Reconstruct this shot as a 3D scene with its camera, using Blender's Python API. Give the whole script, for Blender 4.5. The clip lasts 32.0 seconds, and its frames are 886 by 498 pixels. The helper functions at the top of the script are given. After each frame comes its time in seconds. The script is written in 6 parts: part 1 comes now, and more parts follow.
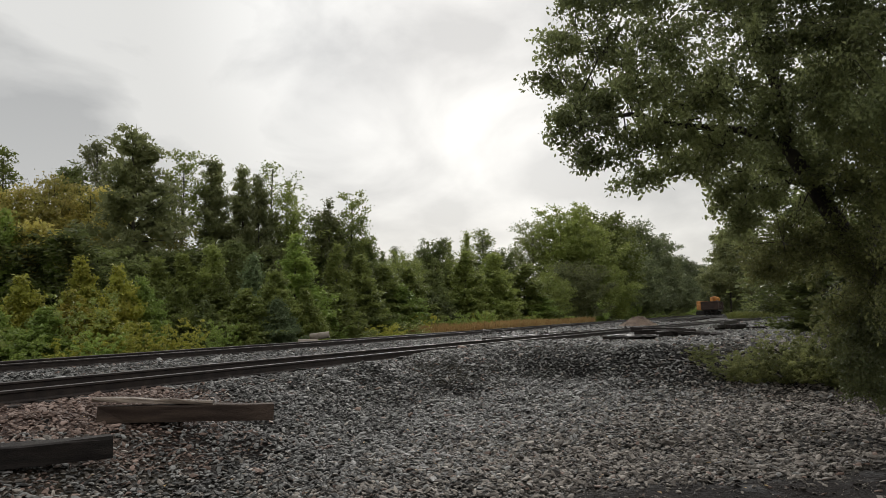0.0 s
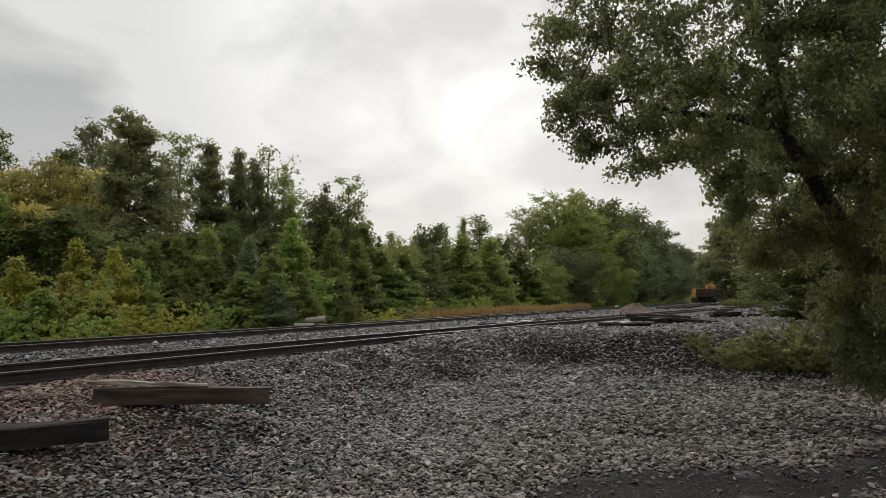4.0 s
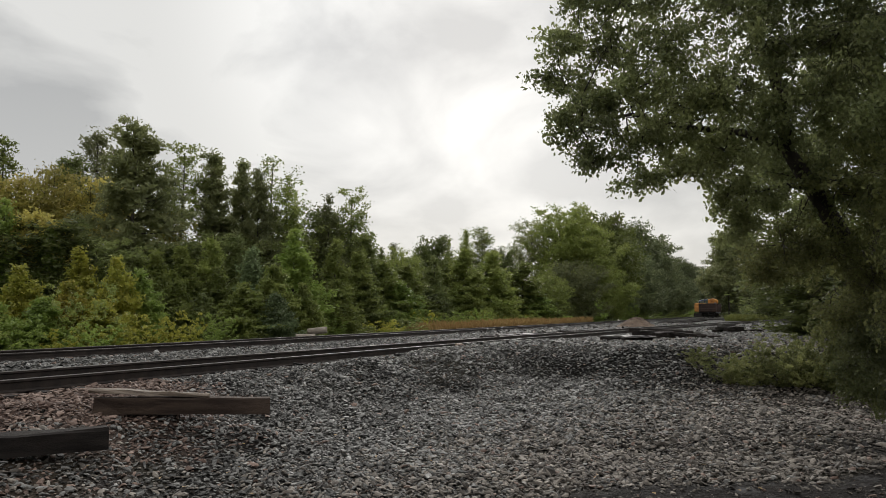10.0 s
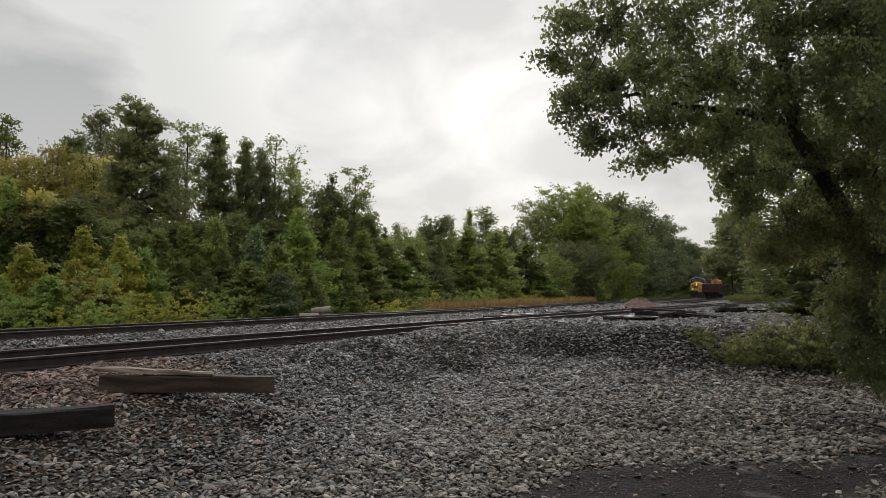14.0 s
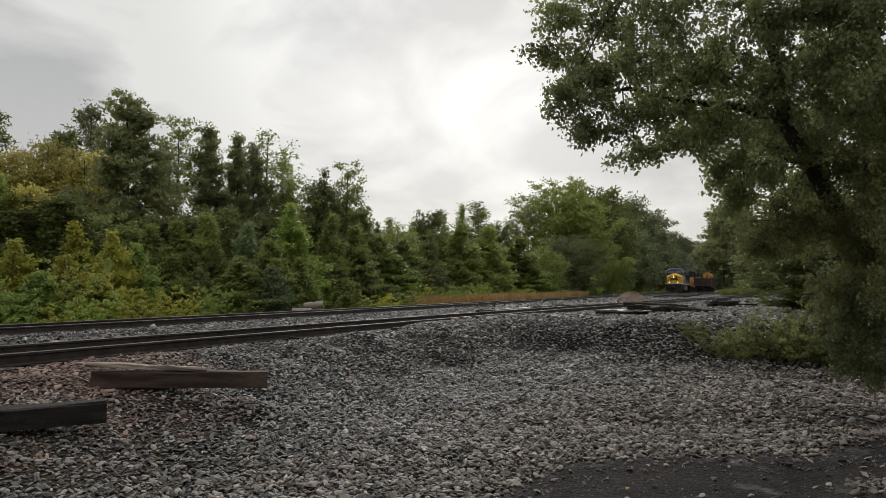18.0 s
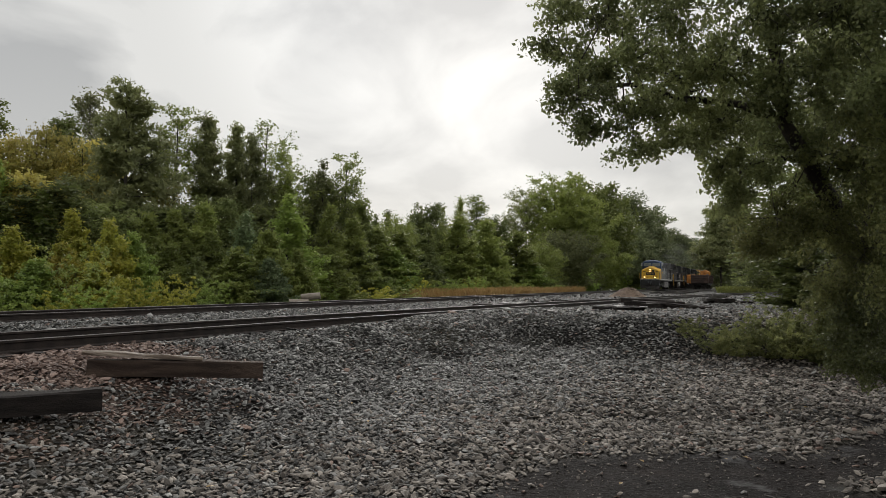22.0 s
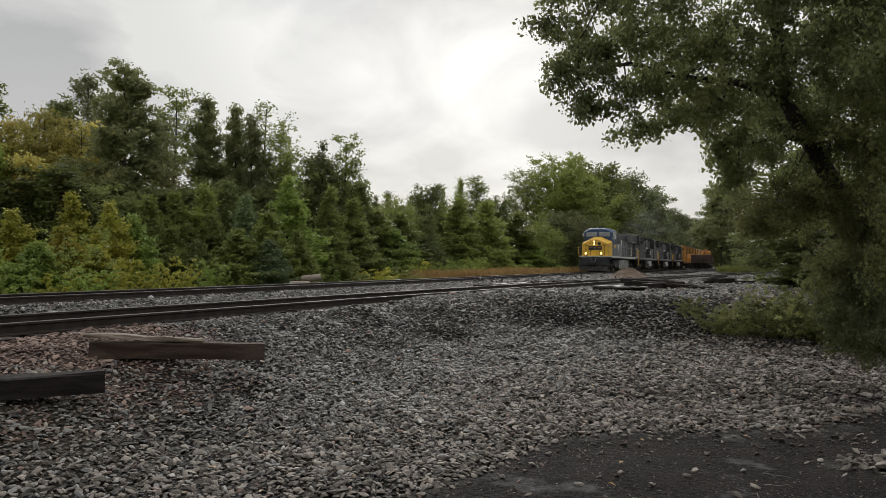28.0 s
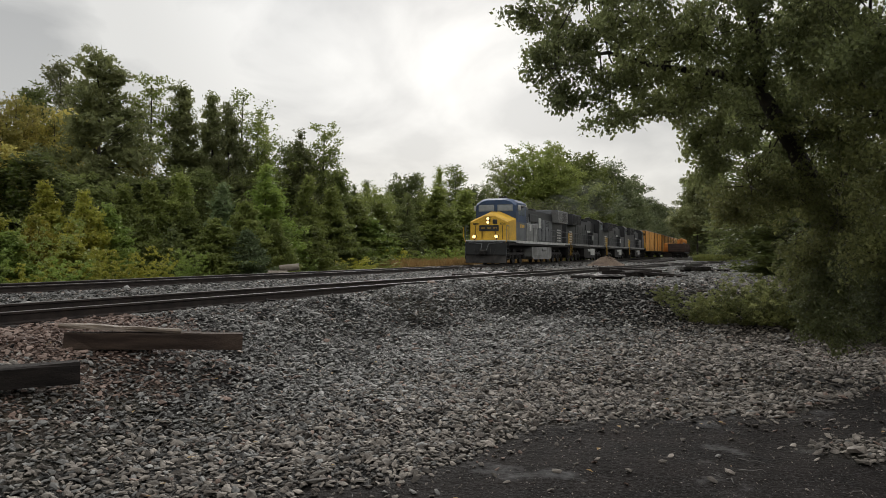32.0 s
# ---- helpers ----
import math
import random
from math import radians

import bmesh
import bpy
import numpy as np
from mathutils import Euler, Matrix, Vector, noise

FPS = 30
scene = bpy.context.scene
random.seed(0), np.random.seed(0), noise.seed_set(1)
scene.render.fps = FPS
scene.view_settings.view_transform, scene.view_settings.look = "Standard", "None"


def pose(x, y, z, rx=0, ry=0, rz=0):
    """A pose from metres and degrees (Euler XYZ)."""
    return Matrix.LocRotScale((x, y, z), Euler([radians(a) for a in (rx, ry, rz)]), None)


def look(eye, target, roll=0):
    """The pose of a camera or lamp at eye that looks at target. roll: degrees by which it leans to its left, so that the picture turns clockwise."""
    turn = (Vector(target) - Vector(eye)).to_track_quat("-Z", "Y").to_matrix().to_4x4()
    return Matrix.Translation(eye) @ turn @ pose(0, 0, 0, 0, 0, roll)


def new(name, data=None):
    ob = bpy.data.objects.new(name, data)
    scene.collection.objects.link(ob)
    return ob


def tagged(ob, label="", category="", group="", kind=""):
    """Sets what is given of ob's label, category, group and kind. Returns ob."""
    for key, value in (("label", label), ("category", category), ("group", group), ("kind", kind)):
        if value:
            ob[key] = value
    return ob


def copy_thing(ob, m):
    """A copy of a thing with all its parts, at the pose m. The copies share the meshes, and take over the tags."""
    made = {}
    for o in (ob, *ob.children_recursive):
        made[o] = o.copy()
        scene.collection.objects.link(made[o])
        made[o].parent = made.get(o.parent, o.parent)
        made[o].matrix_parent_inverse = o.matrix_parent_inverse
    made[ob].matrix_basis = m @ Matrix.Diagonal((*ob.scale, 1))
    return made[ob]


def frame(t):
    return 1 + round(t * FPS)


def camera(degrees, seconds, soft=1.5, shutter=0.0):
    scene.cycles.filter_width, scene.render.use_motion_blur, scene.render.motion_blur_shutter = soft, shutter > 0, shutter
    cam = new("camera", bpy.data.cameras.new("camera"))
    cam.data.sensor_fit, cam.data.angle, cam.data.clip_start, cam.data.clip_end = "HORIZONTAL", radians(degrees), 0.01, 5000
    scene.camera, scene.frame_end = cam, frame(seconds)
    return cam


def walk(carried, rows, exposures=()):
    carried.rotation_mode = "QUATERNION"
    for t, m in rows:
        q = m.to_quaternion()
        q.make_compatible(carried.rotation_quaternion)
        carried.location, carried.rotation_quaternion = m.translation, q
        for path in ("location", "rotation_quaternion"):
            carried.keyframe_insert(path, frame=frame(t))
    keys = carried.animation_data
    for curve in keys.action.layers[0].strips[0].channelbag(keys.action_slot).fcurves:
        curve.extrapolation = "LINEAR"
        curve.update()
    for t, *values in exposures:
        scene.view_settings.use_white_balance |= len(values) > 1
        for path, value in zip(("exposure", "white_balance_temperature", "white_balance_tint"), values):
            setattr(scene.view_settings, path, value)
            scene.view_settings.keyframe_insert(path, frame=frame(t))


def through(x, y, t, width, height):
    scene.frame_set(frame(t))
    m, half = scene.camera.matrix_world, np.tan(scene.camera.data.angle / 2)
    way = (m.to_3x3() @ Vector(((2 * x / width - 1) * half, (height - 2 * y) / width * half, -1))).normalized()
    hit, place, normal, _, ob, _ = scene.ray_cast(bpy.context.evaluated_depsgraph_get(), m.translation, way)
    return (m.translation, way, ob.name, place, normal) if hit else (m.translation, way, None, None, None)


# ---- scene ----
# The camera stands at the edge of the dirt road and is held by hand: it only turns.
EYE = 1.8
PATH = [
    (0.0, 0.104, 5.080, 1.292), (0.5, 0.281, 4.905, 1.209), (1.0, 0.702, 5.325, 0.879), (1.5, 0.785, 5.728, 0.805),
    (2.0, 0.851, 5.589, 0.663), (2.5, 0.281, 4.748, 0.729), (3.0, -0.513, 4.131, 0.945), (3.5, -0.163, 3.945, 0.834),
    (5.5, -0.699, 4.233, 0.670), (6.0, -0.811, 4.087, 0.346), (6.5, -0.486, 3.976, 0.433), (7.0, -0.348, 3.998, 0.272),
    (7.5, 0.100, 3.911, 0.199), (8.0, -0.018, 4.290, 0.226), (8.5, 0.089, 4.376, 0.317), (9.0, -0.038, 4.418, 0.235),
    (9.5, 0.118, 4.576, 0.311), (10.0, -0.052, 4.883, 0.272), (10.5, -0.318, 5.000, 0.124), (11.0, 0.071, 4.658, -0.094),
    (11.5, 0.419, 3.989, -0.304), (12.0, 0.823, 3.464, -0.075), (12.5, 0.484, 3.397, -0.048), (13.0, 0.334, 3.669, -0.026),
    (13.5, 0.253, 3.328, 0.065), (14.0, 0.199, 3.380, 0.129), (14.5, -0.023, 3.613, 0.258), (16.5, -0.627, 3.428, 0.179),
    (17.0, -0.295, 2.950, 0.043), (17.5, -0.503, 3.059, 0.336), (18.0, -0.345, 2.975, 0.269), (18.5, -0.137, 3.043, 0.103),
    (19.0, 0.010, 3.409, -0.038), (19.5, -0.056, 3.441, 0.170), (20.0, -0.837, 3.563, 0.103), (20.5, -0.035, 2.999, 0.521),
    (21.0, -0.374, 2.541, 0.206), (21.5, -0.186, 2.543, -0.020), (22.0, -0.548, 2.472, -0.569), (22.5, -0.364, 2.467, -0.939),
    (23.0, 0.136, 2.632, -0.760), (23.5, 0.263, 2.354, -0.553), (24.0, 0.315, 2.078, -0.564), (24.5, 0.740, 1.893, -0.797),
    (25.0, 0.868, 2.204, -0.672), (25.5, 0.587, 1.981, -0.803), (27.5, 0.502, 2.018, -0.481), (28.0, -0.514, 1.059, -0.310),
    (28.5, -1.337, 0.265, -0.629), (29.0, -1.894, -0.319, -0.535), (29.5, -2.592, 0.089, -0.327), (30.0, -2.834, 0.049, -0.127),
    (30.5, -2.612, 0.462, -0.237), (31.0, -2.440, 0.367, -0.242), (31.5, -1.934, 0.145, -0.245), (32.0, -2.100, 0.253, -0.200),
]
cam = camera(60.0, 32.0, soft=0.6)
walk(cam, [(t, pose(0, 0, EYE, 90 + p, r, y)) for t, y, p, r in PATH])

# ---- light: overcast sky, brightest where the sun stands behind the cloud ----
SUN_AZ, SUN_EL = 3.0, 23.0
world = bpy.data.worlds.new("overcast_sky")
scene.world = world
world.use_nodes = True


def nodes_of(tree):
    tree.nodes.clear()
    return tree.nodes, tree.links


def build_sky():
    n, l = nodes_of(world.node_tree)
    out = n.new("ShaderNodeOutputWorld")
    bg = n.new("ShaderNodeBackground")
    sky = n.new("ShaderNodeTexSky")
    sky.sky_type, sky.sun_disc = "NISHITA", False
    sky.sun_elevation, sky.sun_rotation = radians(SUN_EL), radians(SUN_AZ)
    co = n.new("ShaderNodeTexCoord")
    sep = n.new("ShaderNodeSeparateXYZ")
    l.new(co.outputs["Generated"], sep.inputs[0])
    # cloud layer seen in perspective: x / (z + k), y / (z + k)
    up = n.new("ShaderNodeMath")
    up.operation = "ABSOLUTE"
    l.new(sep.outputs[2], up.inputs[0])
    plus = n.new("ShaderNodeMath")
    plus.operation = "ADD"
    plus.inputs[1].default_value = 0.33
    l.new(up.outputs[0], plus.inputs[0])
    flat = n.new("ShaderNodeVectorMath")
    flat.operation = "DIVIDE"
    comb = n.new("ShaderNodeCombineXYZ")
    for i in range(3):
        l.new(plus.outputs[0], comb.inputs[i])
    l.new(co.outputs["Generated"], flat.inputs[0])
    l.new(comb.outputs[0], flat.inputs[1])
    mapp = n.new("ShaderNodeMapping")
    mapp.inputs["Location"].default_value = (3.1, 1.7, 0.0)
    mapp.inputs["Scale"].default_value = (1.0, 0.8, 0.5)
    mapp.inputs["Rotation"].default_value = (0, 0, 0.5)
    l.new(flat.outputs[0], mapp.inputs[0])
    big = n.new("ShaderNodeTexNoise")
    big.inputs["Scale"].default_value, big.inputs["Detail"].default_value = 2.7, 7.0
    big.inputs["Roughness"].default_value, big.inputs["Distortion"].default_value = 0.5, 0.35
    l.new(mapp.outputs[0], big.inputs["Vector"])
    ramp = n.new("ShaderNodeValToRGB")
    ramp.color_ramp.elements[0].position, ramp.color_ramp.elements[0].color = 0.40, (0.43, 0.435, 0.435, 1)
    ramp.color_ramp.elements[1].position, ramp.color_ramp.elements[1].color = 0.61, (0.79, 0.785, 0.76, 1)
    l.new(big.outputs[0], ramp.inputs[0])
    # glow of the sun behind the cloud
    a, e = radians(SUN_AZ), radians(SUN_EL)
    dot = n.new("ShaderNodeVectorMath")
    dot.operation = "DOT_PRODUCT"
    dot.inputs[1].default_value = (math.sin(a) * math.cos(e), math.cos(a) * math.cos(e), math.sin(e))
    l.new(co.outputs["Generated"], dot.inputs[0])
    rng = n.new("ShaderNodeMapRange")
    rng.interpolation_type = "SMOOTHERSTEP"
    rng.inputs["From Min"].default_value, rng.inputs["From Max"].default_value = 0.91, 1.0
    rng.inputs["To Min"].default_value, rng.inputs["To Max"].default_value = 0.0, 0.26
    l.new(dot.outputs["Value"], rng.inputs[0])
    low = n.new("ShaderNodeMapRange")
    low.inputs["From Min"].default_value, low.inputs["From Max"].default_value = 0.0, 0.35
    low.inputs["To Min"].default_value, low.inputs["To Max"].default_value = 0.60, 0.0
    l.new(sep.outputs[2], low.inputs[0])
    haze = n.new("ShaderNodeMix")
    haze.data_type = "RGBA"
    haze.inputs[7].default_value = (0.80, 0.79, 0.76, 1)
    l.new(low.outputs[0], haze.inputs[0])
    l.new(ramp.outputs[0], haze.inputs[6])
    glow = n.new("ShaderNodeVectorMath")
    glow.operation = "ADD"
    l.new(haze.outputs[2], glow.inputs[0])
    l.new(rng.outputs[0], glow.inputs[1])
    # the half of the sky away from the sun is duller
    away = n.new("ShaderNodeMapRange")
    away.inputs["From Min"].default_value, away.inputs["From Max"].default_value = -0.7, 0.75
    away.inputs["To Min"].default_value, away.inputs["To Max"].default_value = 0.88, 1.0
    l.new(dot.outputs["Value"], away.inputs[0])
    # an overcast sky is brightest overhead
    high = n.new("ShaderNodeMapRange")
    high.inputs["From Min"].default_value, high.inputs["From Max"].default_value = 0.44, 0.95
    high.inputs["To Min"].default_value, high.inputs["To Max"].default_value = 1.0, 2.5
    l.new(sep.outputs[2], high.inputs[0])
    over = n.new("ShaderNodeVectorMath")
    over.operation = "SCALE"
    l.new(glow.outputs[0], over.inputs[0])
    both = n.new("ShaderNodeMath")
    both.operation = "MULTIPLY"
    l.new(high.outputs[0], both.inputs[0])
    l.new(away.outputs[0], both.inputs[1])
    l.new(both.outputs[0], over.inputs["Scale"])
    thin = n.new("ShaderNodeVectorMath")
    thin.operation = "SCALE"
    thin.inputs["Scale"].default_value = 0.06
    l.new(sky.outputs[0], thin.inputs[0])
    mix = n.new("ShaderNodeMix")
    mix.data_type = "RGBA"
    mix.inputs[0].default_value = 0.93
    l.new(thin.outputs[0], mix.inputs[6])
    l.new(over.outputs[0], mix.inputs[7])
    l.new(mix.outputs[2], bg.inputs["Color"])
    bg.inputs["Strength"].default_value = 1.0
    l.new(bg.outputs[0], out.inputs[0])


build_sky()
sun = new("sun", bpy.data.lights.new("sun", "SUN"))
sun.data.energy, sun.data.angle, sun.data.color = 1.3, radians(22), (1.0, 0.96, 0.9)
a_, e_ = radians(SUN_AZ), radians(SUN_EL)
sun.matrix_world = look((60 * math.sin(a_) * math.cos(e_), 60 * math.cos(a_) * math.cos(e_), 60 * math.sin(e_)), (0, 0, 0))

# ---- materials ----


def material(name, base=(0.5, 0.5, 0.5), dark=None, scale=6.0, rough=0.7, metal=0.0, bump=0.2, fine=60.0,
             island=0.0, thing=0.0, detail=5.0, coords="Object", spec=0.5, stretch=(1, 1, 1)):
    """Two-scale procedural surface: broad stains from base to dark, fine grain in bump and value."""
    m = bpy.data.materials.new(name)
    m.use_nodes = True
    n, l = nodes_of(m.node_tree)
    out, bs = n.new("ShaderNodeOutputMaterial"), n.new("ShaderNodeBsdfPrincipled")
    l.new(bs.outputs[0], out.inputs[0])
    dark = dark or tuple(c * 0.6 for c in base)
    co, mp = n.new("ShaderNodeTexCoord"), n.new("ShaderNodeMapping")
    mp.inputs["Scale"].default_value = stretch
    l.new(co.outputs[coords], mp.inputs[0])
    broad, grain = n.new("ShaderNodeTexNoise"), n.new("ShaderNodeTexNoise")
    broad.inputs["Scale"].default_value, broad.inputs["Detail"].default_value = scale, detail
    grain.inputs["Scale"].default_value, grain.inputs["Detail"].default_value = fine, 4.0
    for t in (broad, grain):
        l.new(mp.outputs[0], t.inputs["Vector"])
    ramp = n.new("ShaderNodeValToRGB")
    ramp.color_ramp.elements[0].position, ramp.color_ramp.elements[0].color = 0.35, (*dark, 1)
    ramp.color_ramp.elements[1].position, ramp.color_ramp.elements[1].color = 0.65, (*base, 1)
    l.new(broad.outputs[0], ramp.inputs[0])
    val = n.new("ShaderNodeMapRange")
    val.inputs["From Min"].default_value, val.inputs["From Max"].default_value = 0.3, 0.7
    val.inputs["To Min"].default_value, val.inputs["To Max"].default_value = 0.8, 1.2
    l.new(grain.outputs[0], val.inputs[0])
    last = val.outputs[0]
    for amount, kind, socket in ((island, "ShaderNodeNewGeometry", "Random Per Island"), (thing, "ShaderNodeObjectInfo", "Random")):
        if amount:
            g, r, mul = n.new(kind), n.new("ShaderNodeMapRange"), n.new("ShaderNodeMath")
            r.inputs["To Min"].default_value, r.inputs["To Max"].default_value = 1 - amount, 1 + amount
            l.new(g.outputs[socket], r.inputs[0])
            mul.operation = "MULTIPLY"
            l.new(last, mul.inputs[0])
            l.new(r.outputs[0], mul.inputs[1])
            last = mul.outputs[0]
    tint = n.new("ShaderNodeVectorMath")
    tint.operation = "SCALE"
    l.new(ramp.outputs[0], tint.inputs[0])
    l.new(last, tint.inputs["Scale"])
    l.new(tint.outputs[0], bs.inputs["Base Color"])
    rr = n.new("ShaderNodeMapRange")
    rr.inputs["To Min"].default_value, rr.inputs["To Max"].default_value = max(0.03, rough - 0.12), min(1, rough + 0.12)
    l.new(grain.outputs[0], rr.inputs[0])
    l.new(rr.outputs[0], bs.inputs["Roughness"])
    bs.inputs["Metallic"].default_value = metal
    bs.inputs["Specular IOR Level"].default_value = spec
    if bump:
        b = n.new("ShaderNodeBump")
        b.inputs["Strength"].default_value, b.inputs["Distance"].default_value = bump, 0.02
        l.new(grain.outputs[0], b.inputs["Height"])
        l.new(b.outputs[0], bs.inputs["Normal"])
    return m


def leaf_material(name, base, alt, through=0.3, spread=0.35):
    """Leaves: colour by leaf between base and alt, some light passing through."""
    m = bpy.data.materials.new(name)
    m.use_nodes = True
    n, l = nodes_of(m.node_tree)
    out, bs = n.new("ShaderNodeOutputMaterial"), n.new("ShaderNodeBsdfPrincipled")
    tr, mix = n.new("ShaderNodeBsdfTranslucent"), n.new("ShaderNodeMixShader")
    g, ob, co, ns = n.new("ShaderNodeNewGeometry"), n.new("ShaderNodeObjectInfo"), n.new("ShaderNodeTexCoord"), n.new("ShaderNodeTexNoise")
    ns.inputs["Scale"].default_value = 0.55
    l.new(co.outputs["Object"], ns.inputs["Vector"])
    add = n.new("ShaderNodeMath")
    add.operation = "MULTIPLY_ADD"
    l.new(ns.outputs[0], add.inputs[0])
    add.inputs[1].default_value = 1.6
    sub = n.new("ShaderNodeMath")
    sub.operation = "MULTIPLY_ADD"
    l.new(g.outputs["Random Per Island"], sub.inputs[0])
    sub.inputs[1].default_value, sub.inputs[2].default_value = 0.6, -0.65
    l.new(sub.outputs[0], add.inputs[2])
    cm = n.new("ShaderNodeMix")
    cm.data_type, cm.clamp_factor = "RGBA", True
    cm.inputs[6].default_value, cm.inputs[7].default_value = (*base, 1), (*alt, 1)
    l.new(add.outputs[0], cm.inputs[0])
    rv = n.new("ShaderNodeMapRange")
    rv.inputs["To Min"].default_value, rv.inputs["To Max"].default_value = 1 - spread, 1 + spread
    l.new(ob.outputs["Random"], rv.inputs[0])
    sc = n.new("ShaderNodeVectorMath")
    sc.operation = "SCALE"
    l.new(cm.outputs[2], sc.inputs[0])
    l.new(rv.outputs[0], sc.inputs["Scale"])
    l.new(sc.outputs[0], bs.inputs["Base Color"])
    l.new(sc.outputs[0], tr.inputs["Color"])
    bs.inputs["Roughness"].default_value = 0.45
    bs.inputs["Specular IOR Level"].default_value = 0.35
    mix.inputs[0].default_value = through
    l.new(bs.outputs[0], mix.inputs[1])
    l.new(tr.outputs[0], mix.inputs[2])
    l.new(mix.outputs[0], out.inputs[0])
    return m


def glow_material(name, colour, strength):
    m = bpy.data.materials.new(name)
    m.use_nodes = True
    n, l = nodes_of(m.node_tree)
    out, em = n.new("ShaderNodeOutputMaterial"), n.new("ShaderNodeEmission")
    em.inputs[0].default_value, em.inputs[1].default_value = (*colour, 1), strength
    l.new(em.outputs[0], out.inputs[0])
    return m


STONE = material("tan_ballast_stone", (0.245, 0.218, 0.190), (0.060, 0.051, 0.044), 5.0, 0.65, bump=0.35, fine=90, island=0.65, spec=0.15)
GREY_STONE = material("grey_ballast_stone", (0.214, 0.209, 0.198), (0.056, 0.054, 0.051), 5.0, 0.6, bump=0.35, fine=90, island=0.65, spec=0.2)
RUSTY_STONE = material("rusty_ballast_stone", (0.220, 0.160, 0.133), (0.108, 0.073, 0.059), 2.0, 0.6, bump=0.35, fine=90, island=0.4, spec=0.15)
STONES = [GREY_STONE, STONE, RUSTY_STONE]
RAIL_STEEL = material("rail_steel", (0.042, 0.030, 0.025), (0.018, 0.013, 0.011), 5.0, 0.6, 0.3, 0.2, 40)
RAIL_HEAD = material("worn_rail_head", (0.10, 0.09, 0.083), (0.05, 0.043, 0.039), 8.0, 0.5, 0.4, 0.05, 60)
TIE_WOOD = material("creosoted_wood", (0.035, 0.028, 0.024), (0.014, 0.011, 0.010), 2.5, 0.75, bump=0.5, fine=30, thing=0.35, stretch=(1, 6, 6), spec=0.2)
WORN_TIE = material("weathered_tie_wood", (0.060, 0.041, 0.030), (0.026, 0.017, 0.013), 1.8, 0.75, bump=0.5, fine=24, thing=0.2, stretch=(1, 7, 7), spec=0.2)
# Pale grey wood; on stacked ties it paints sky sheen on wet tops.
PALE_WOOD = material("pale_grey_wood", (0.14, 0.13, 0.12), (0.05, 0.045, 0.04), 2.5, 0.5, bump=0.4, fine=24, thing=0.2, stretch=(1, 7, 7))
BARK = material("bark", (0.07, 0.058, 0.05), (0.03, 0.025, 0.022), 6.0, 0.85, bump=0.8, fine=30, stretch=(1, 1, 0.3))
CONCRETE = material("stained_concrete", (0.30, 0.26, 0.21), (0.17, 0.14, 0.11), 2.0, 0.8, bump=0.3, fine=40)
GREENS = {
    "deep": leaf_material("deep_green_leaves", (0.135, 0.165, 0.056), (0.215, 0.242, 0.080), 0.5),
    "mid": leaf_material("green_leaves", (0.178, 0.216, 0.056), (0.273, 0.305, 0.084), 0.5),
    "light": leaf_material("light_green_leaves", (0.19, 0.265, 0.062), (0.295, 0.36, 0.085), 0.5),
    "blue": leaf_material("blue_green_leaves", (0.145, 0.195, 0.090), (0.225, 0.275, 0.130), 0.5),
    "yellow": leaf_material("yellow_green_leaves", (0.281, 0.297, 0.054), (0.454, 0.416, 0.076), 0.5),
    "brown": leaf_material("turning_leaves", (0.319, 0.302, 0.085), (0.479, 0.399, 0.114), 0.5),
    "dark": leaf_material("dark_needles", (0.168, 0.188, 0.084), (0.263, 0.274, 0.118), 0.5),
    "pale": leaf_material("pale_thin_leaves", (0.20, 0.215, 0.105), (0.30, 0.30, 0.16), 0.45),
    "turning": leaf_material("orange_and_yellow_leaves", (0.24, 0.265, 0.050), (0.46, 0.33, 0.055), 0.5),
    # Distance haze over the far woods is painted into this leaf colour.
    "haze": leaf_material("hazed_green_leaves", (0.150, 0.180, 0.088), (0.225, 0.252, 0.118), 0.5),
    "pine": leaf_material("pine_needles", (0.21, 0.235, 0.088), (0.335, 0.34, 0.128), 0.45),
    # Dark leaf tint: shade below the oak canopy painted into the colour.
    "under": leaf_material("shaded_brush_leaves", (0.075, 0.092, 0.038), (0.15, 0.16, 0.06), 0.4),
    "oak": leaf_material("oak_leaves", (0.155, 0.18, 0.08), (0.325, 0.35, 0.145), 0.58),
    # Olive brush colour, doubling as the lit copy of the oak leaves.
    "oak_lit": leaf_material("olive_lit_leaves", (0.12, 0.137, 0.052), (0.28, 0.285, 0.105), 0.55),
    "orange": leaf_material("orange_grass", (0.36, 0.22, 0.09), (0.46, 0.33, 0.14), 0.4),
    "grass": leaf_material("verge_grass", (0.17, 0.20, 0.055), (0.28, 0.28, 0.09), 0.3),
}

# ---- mesh helpers ----


def part(name, bm, mat, parent, label=""):
    me = bpy.data.meshes.new(name)
    bm.to_mesh(me)
    bm.free()
    for m in mat if isinstance(mat, (list, tuple)) else [mat]:
        me.materials.append(m)
    ob = new(name, me)
    ob.parent = parent
    return tagged(ob, label)


def thing(name, m, label, category, group="", kind=""):
    ob = new(name)
    ob.matrix_basis = m
    return tagged(ob, label, category, group, kind)


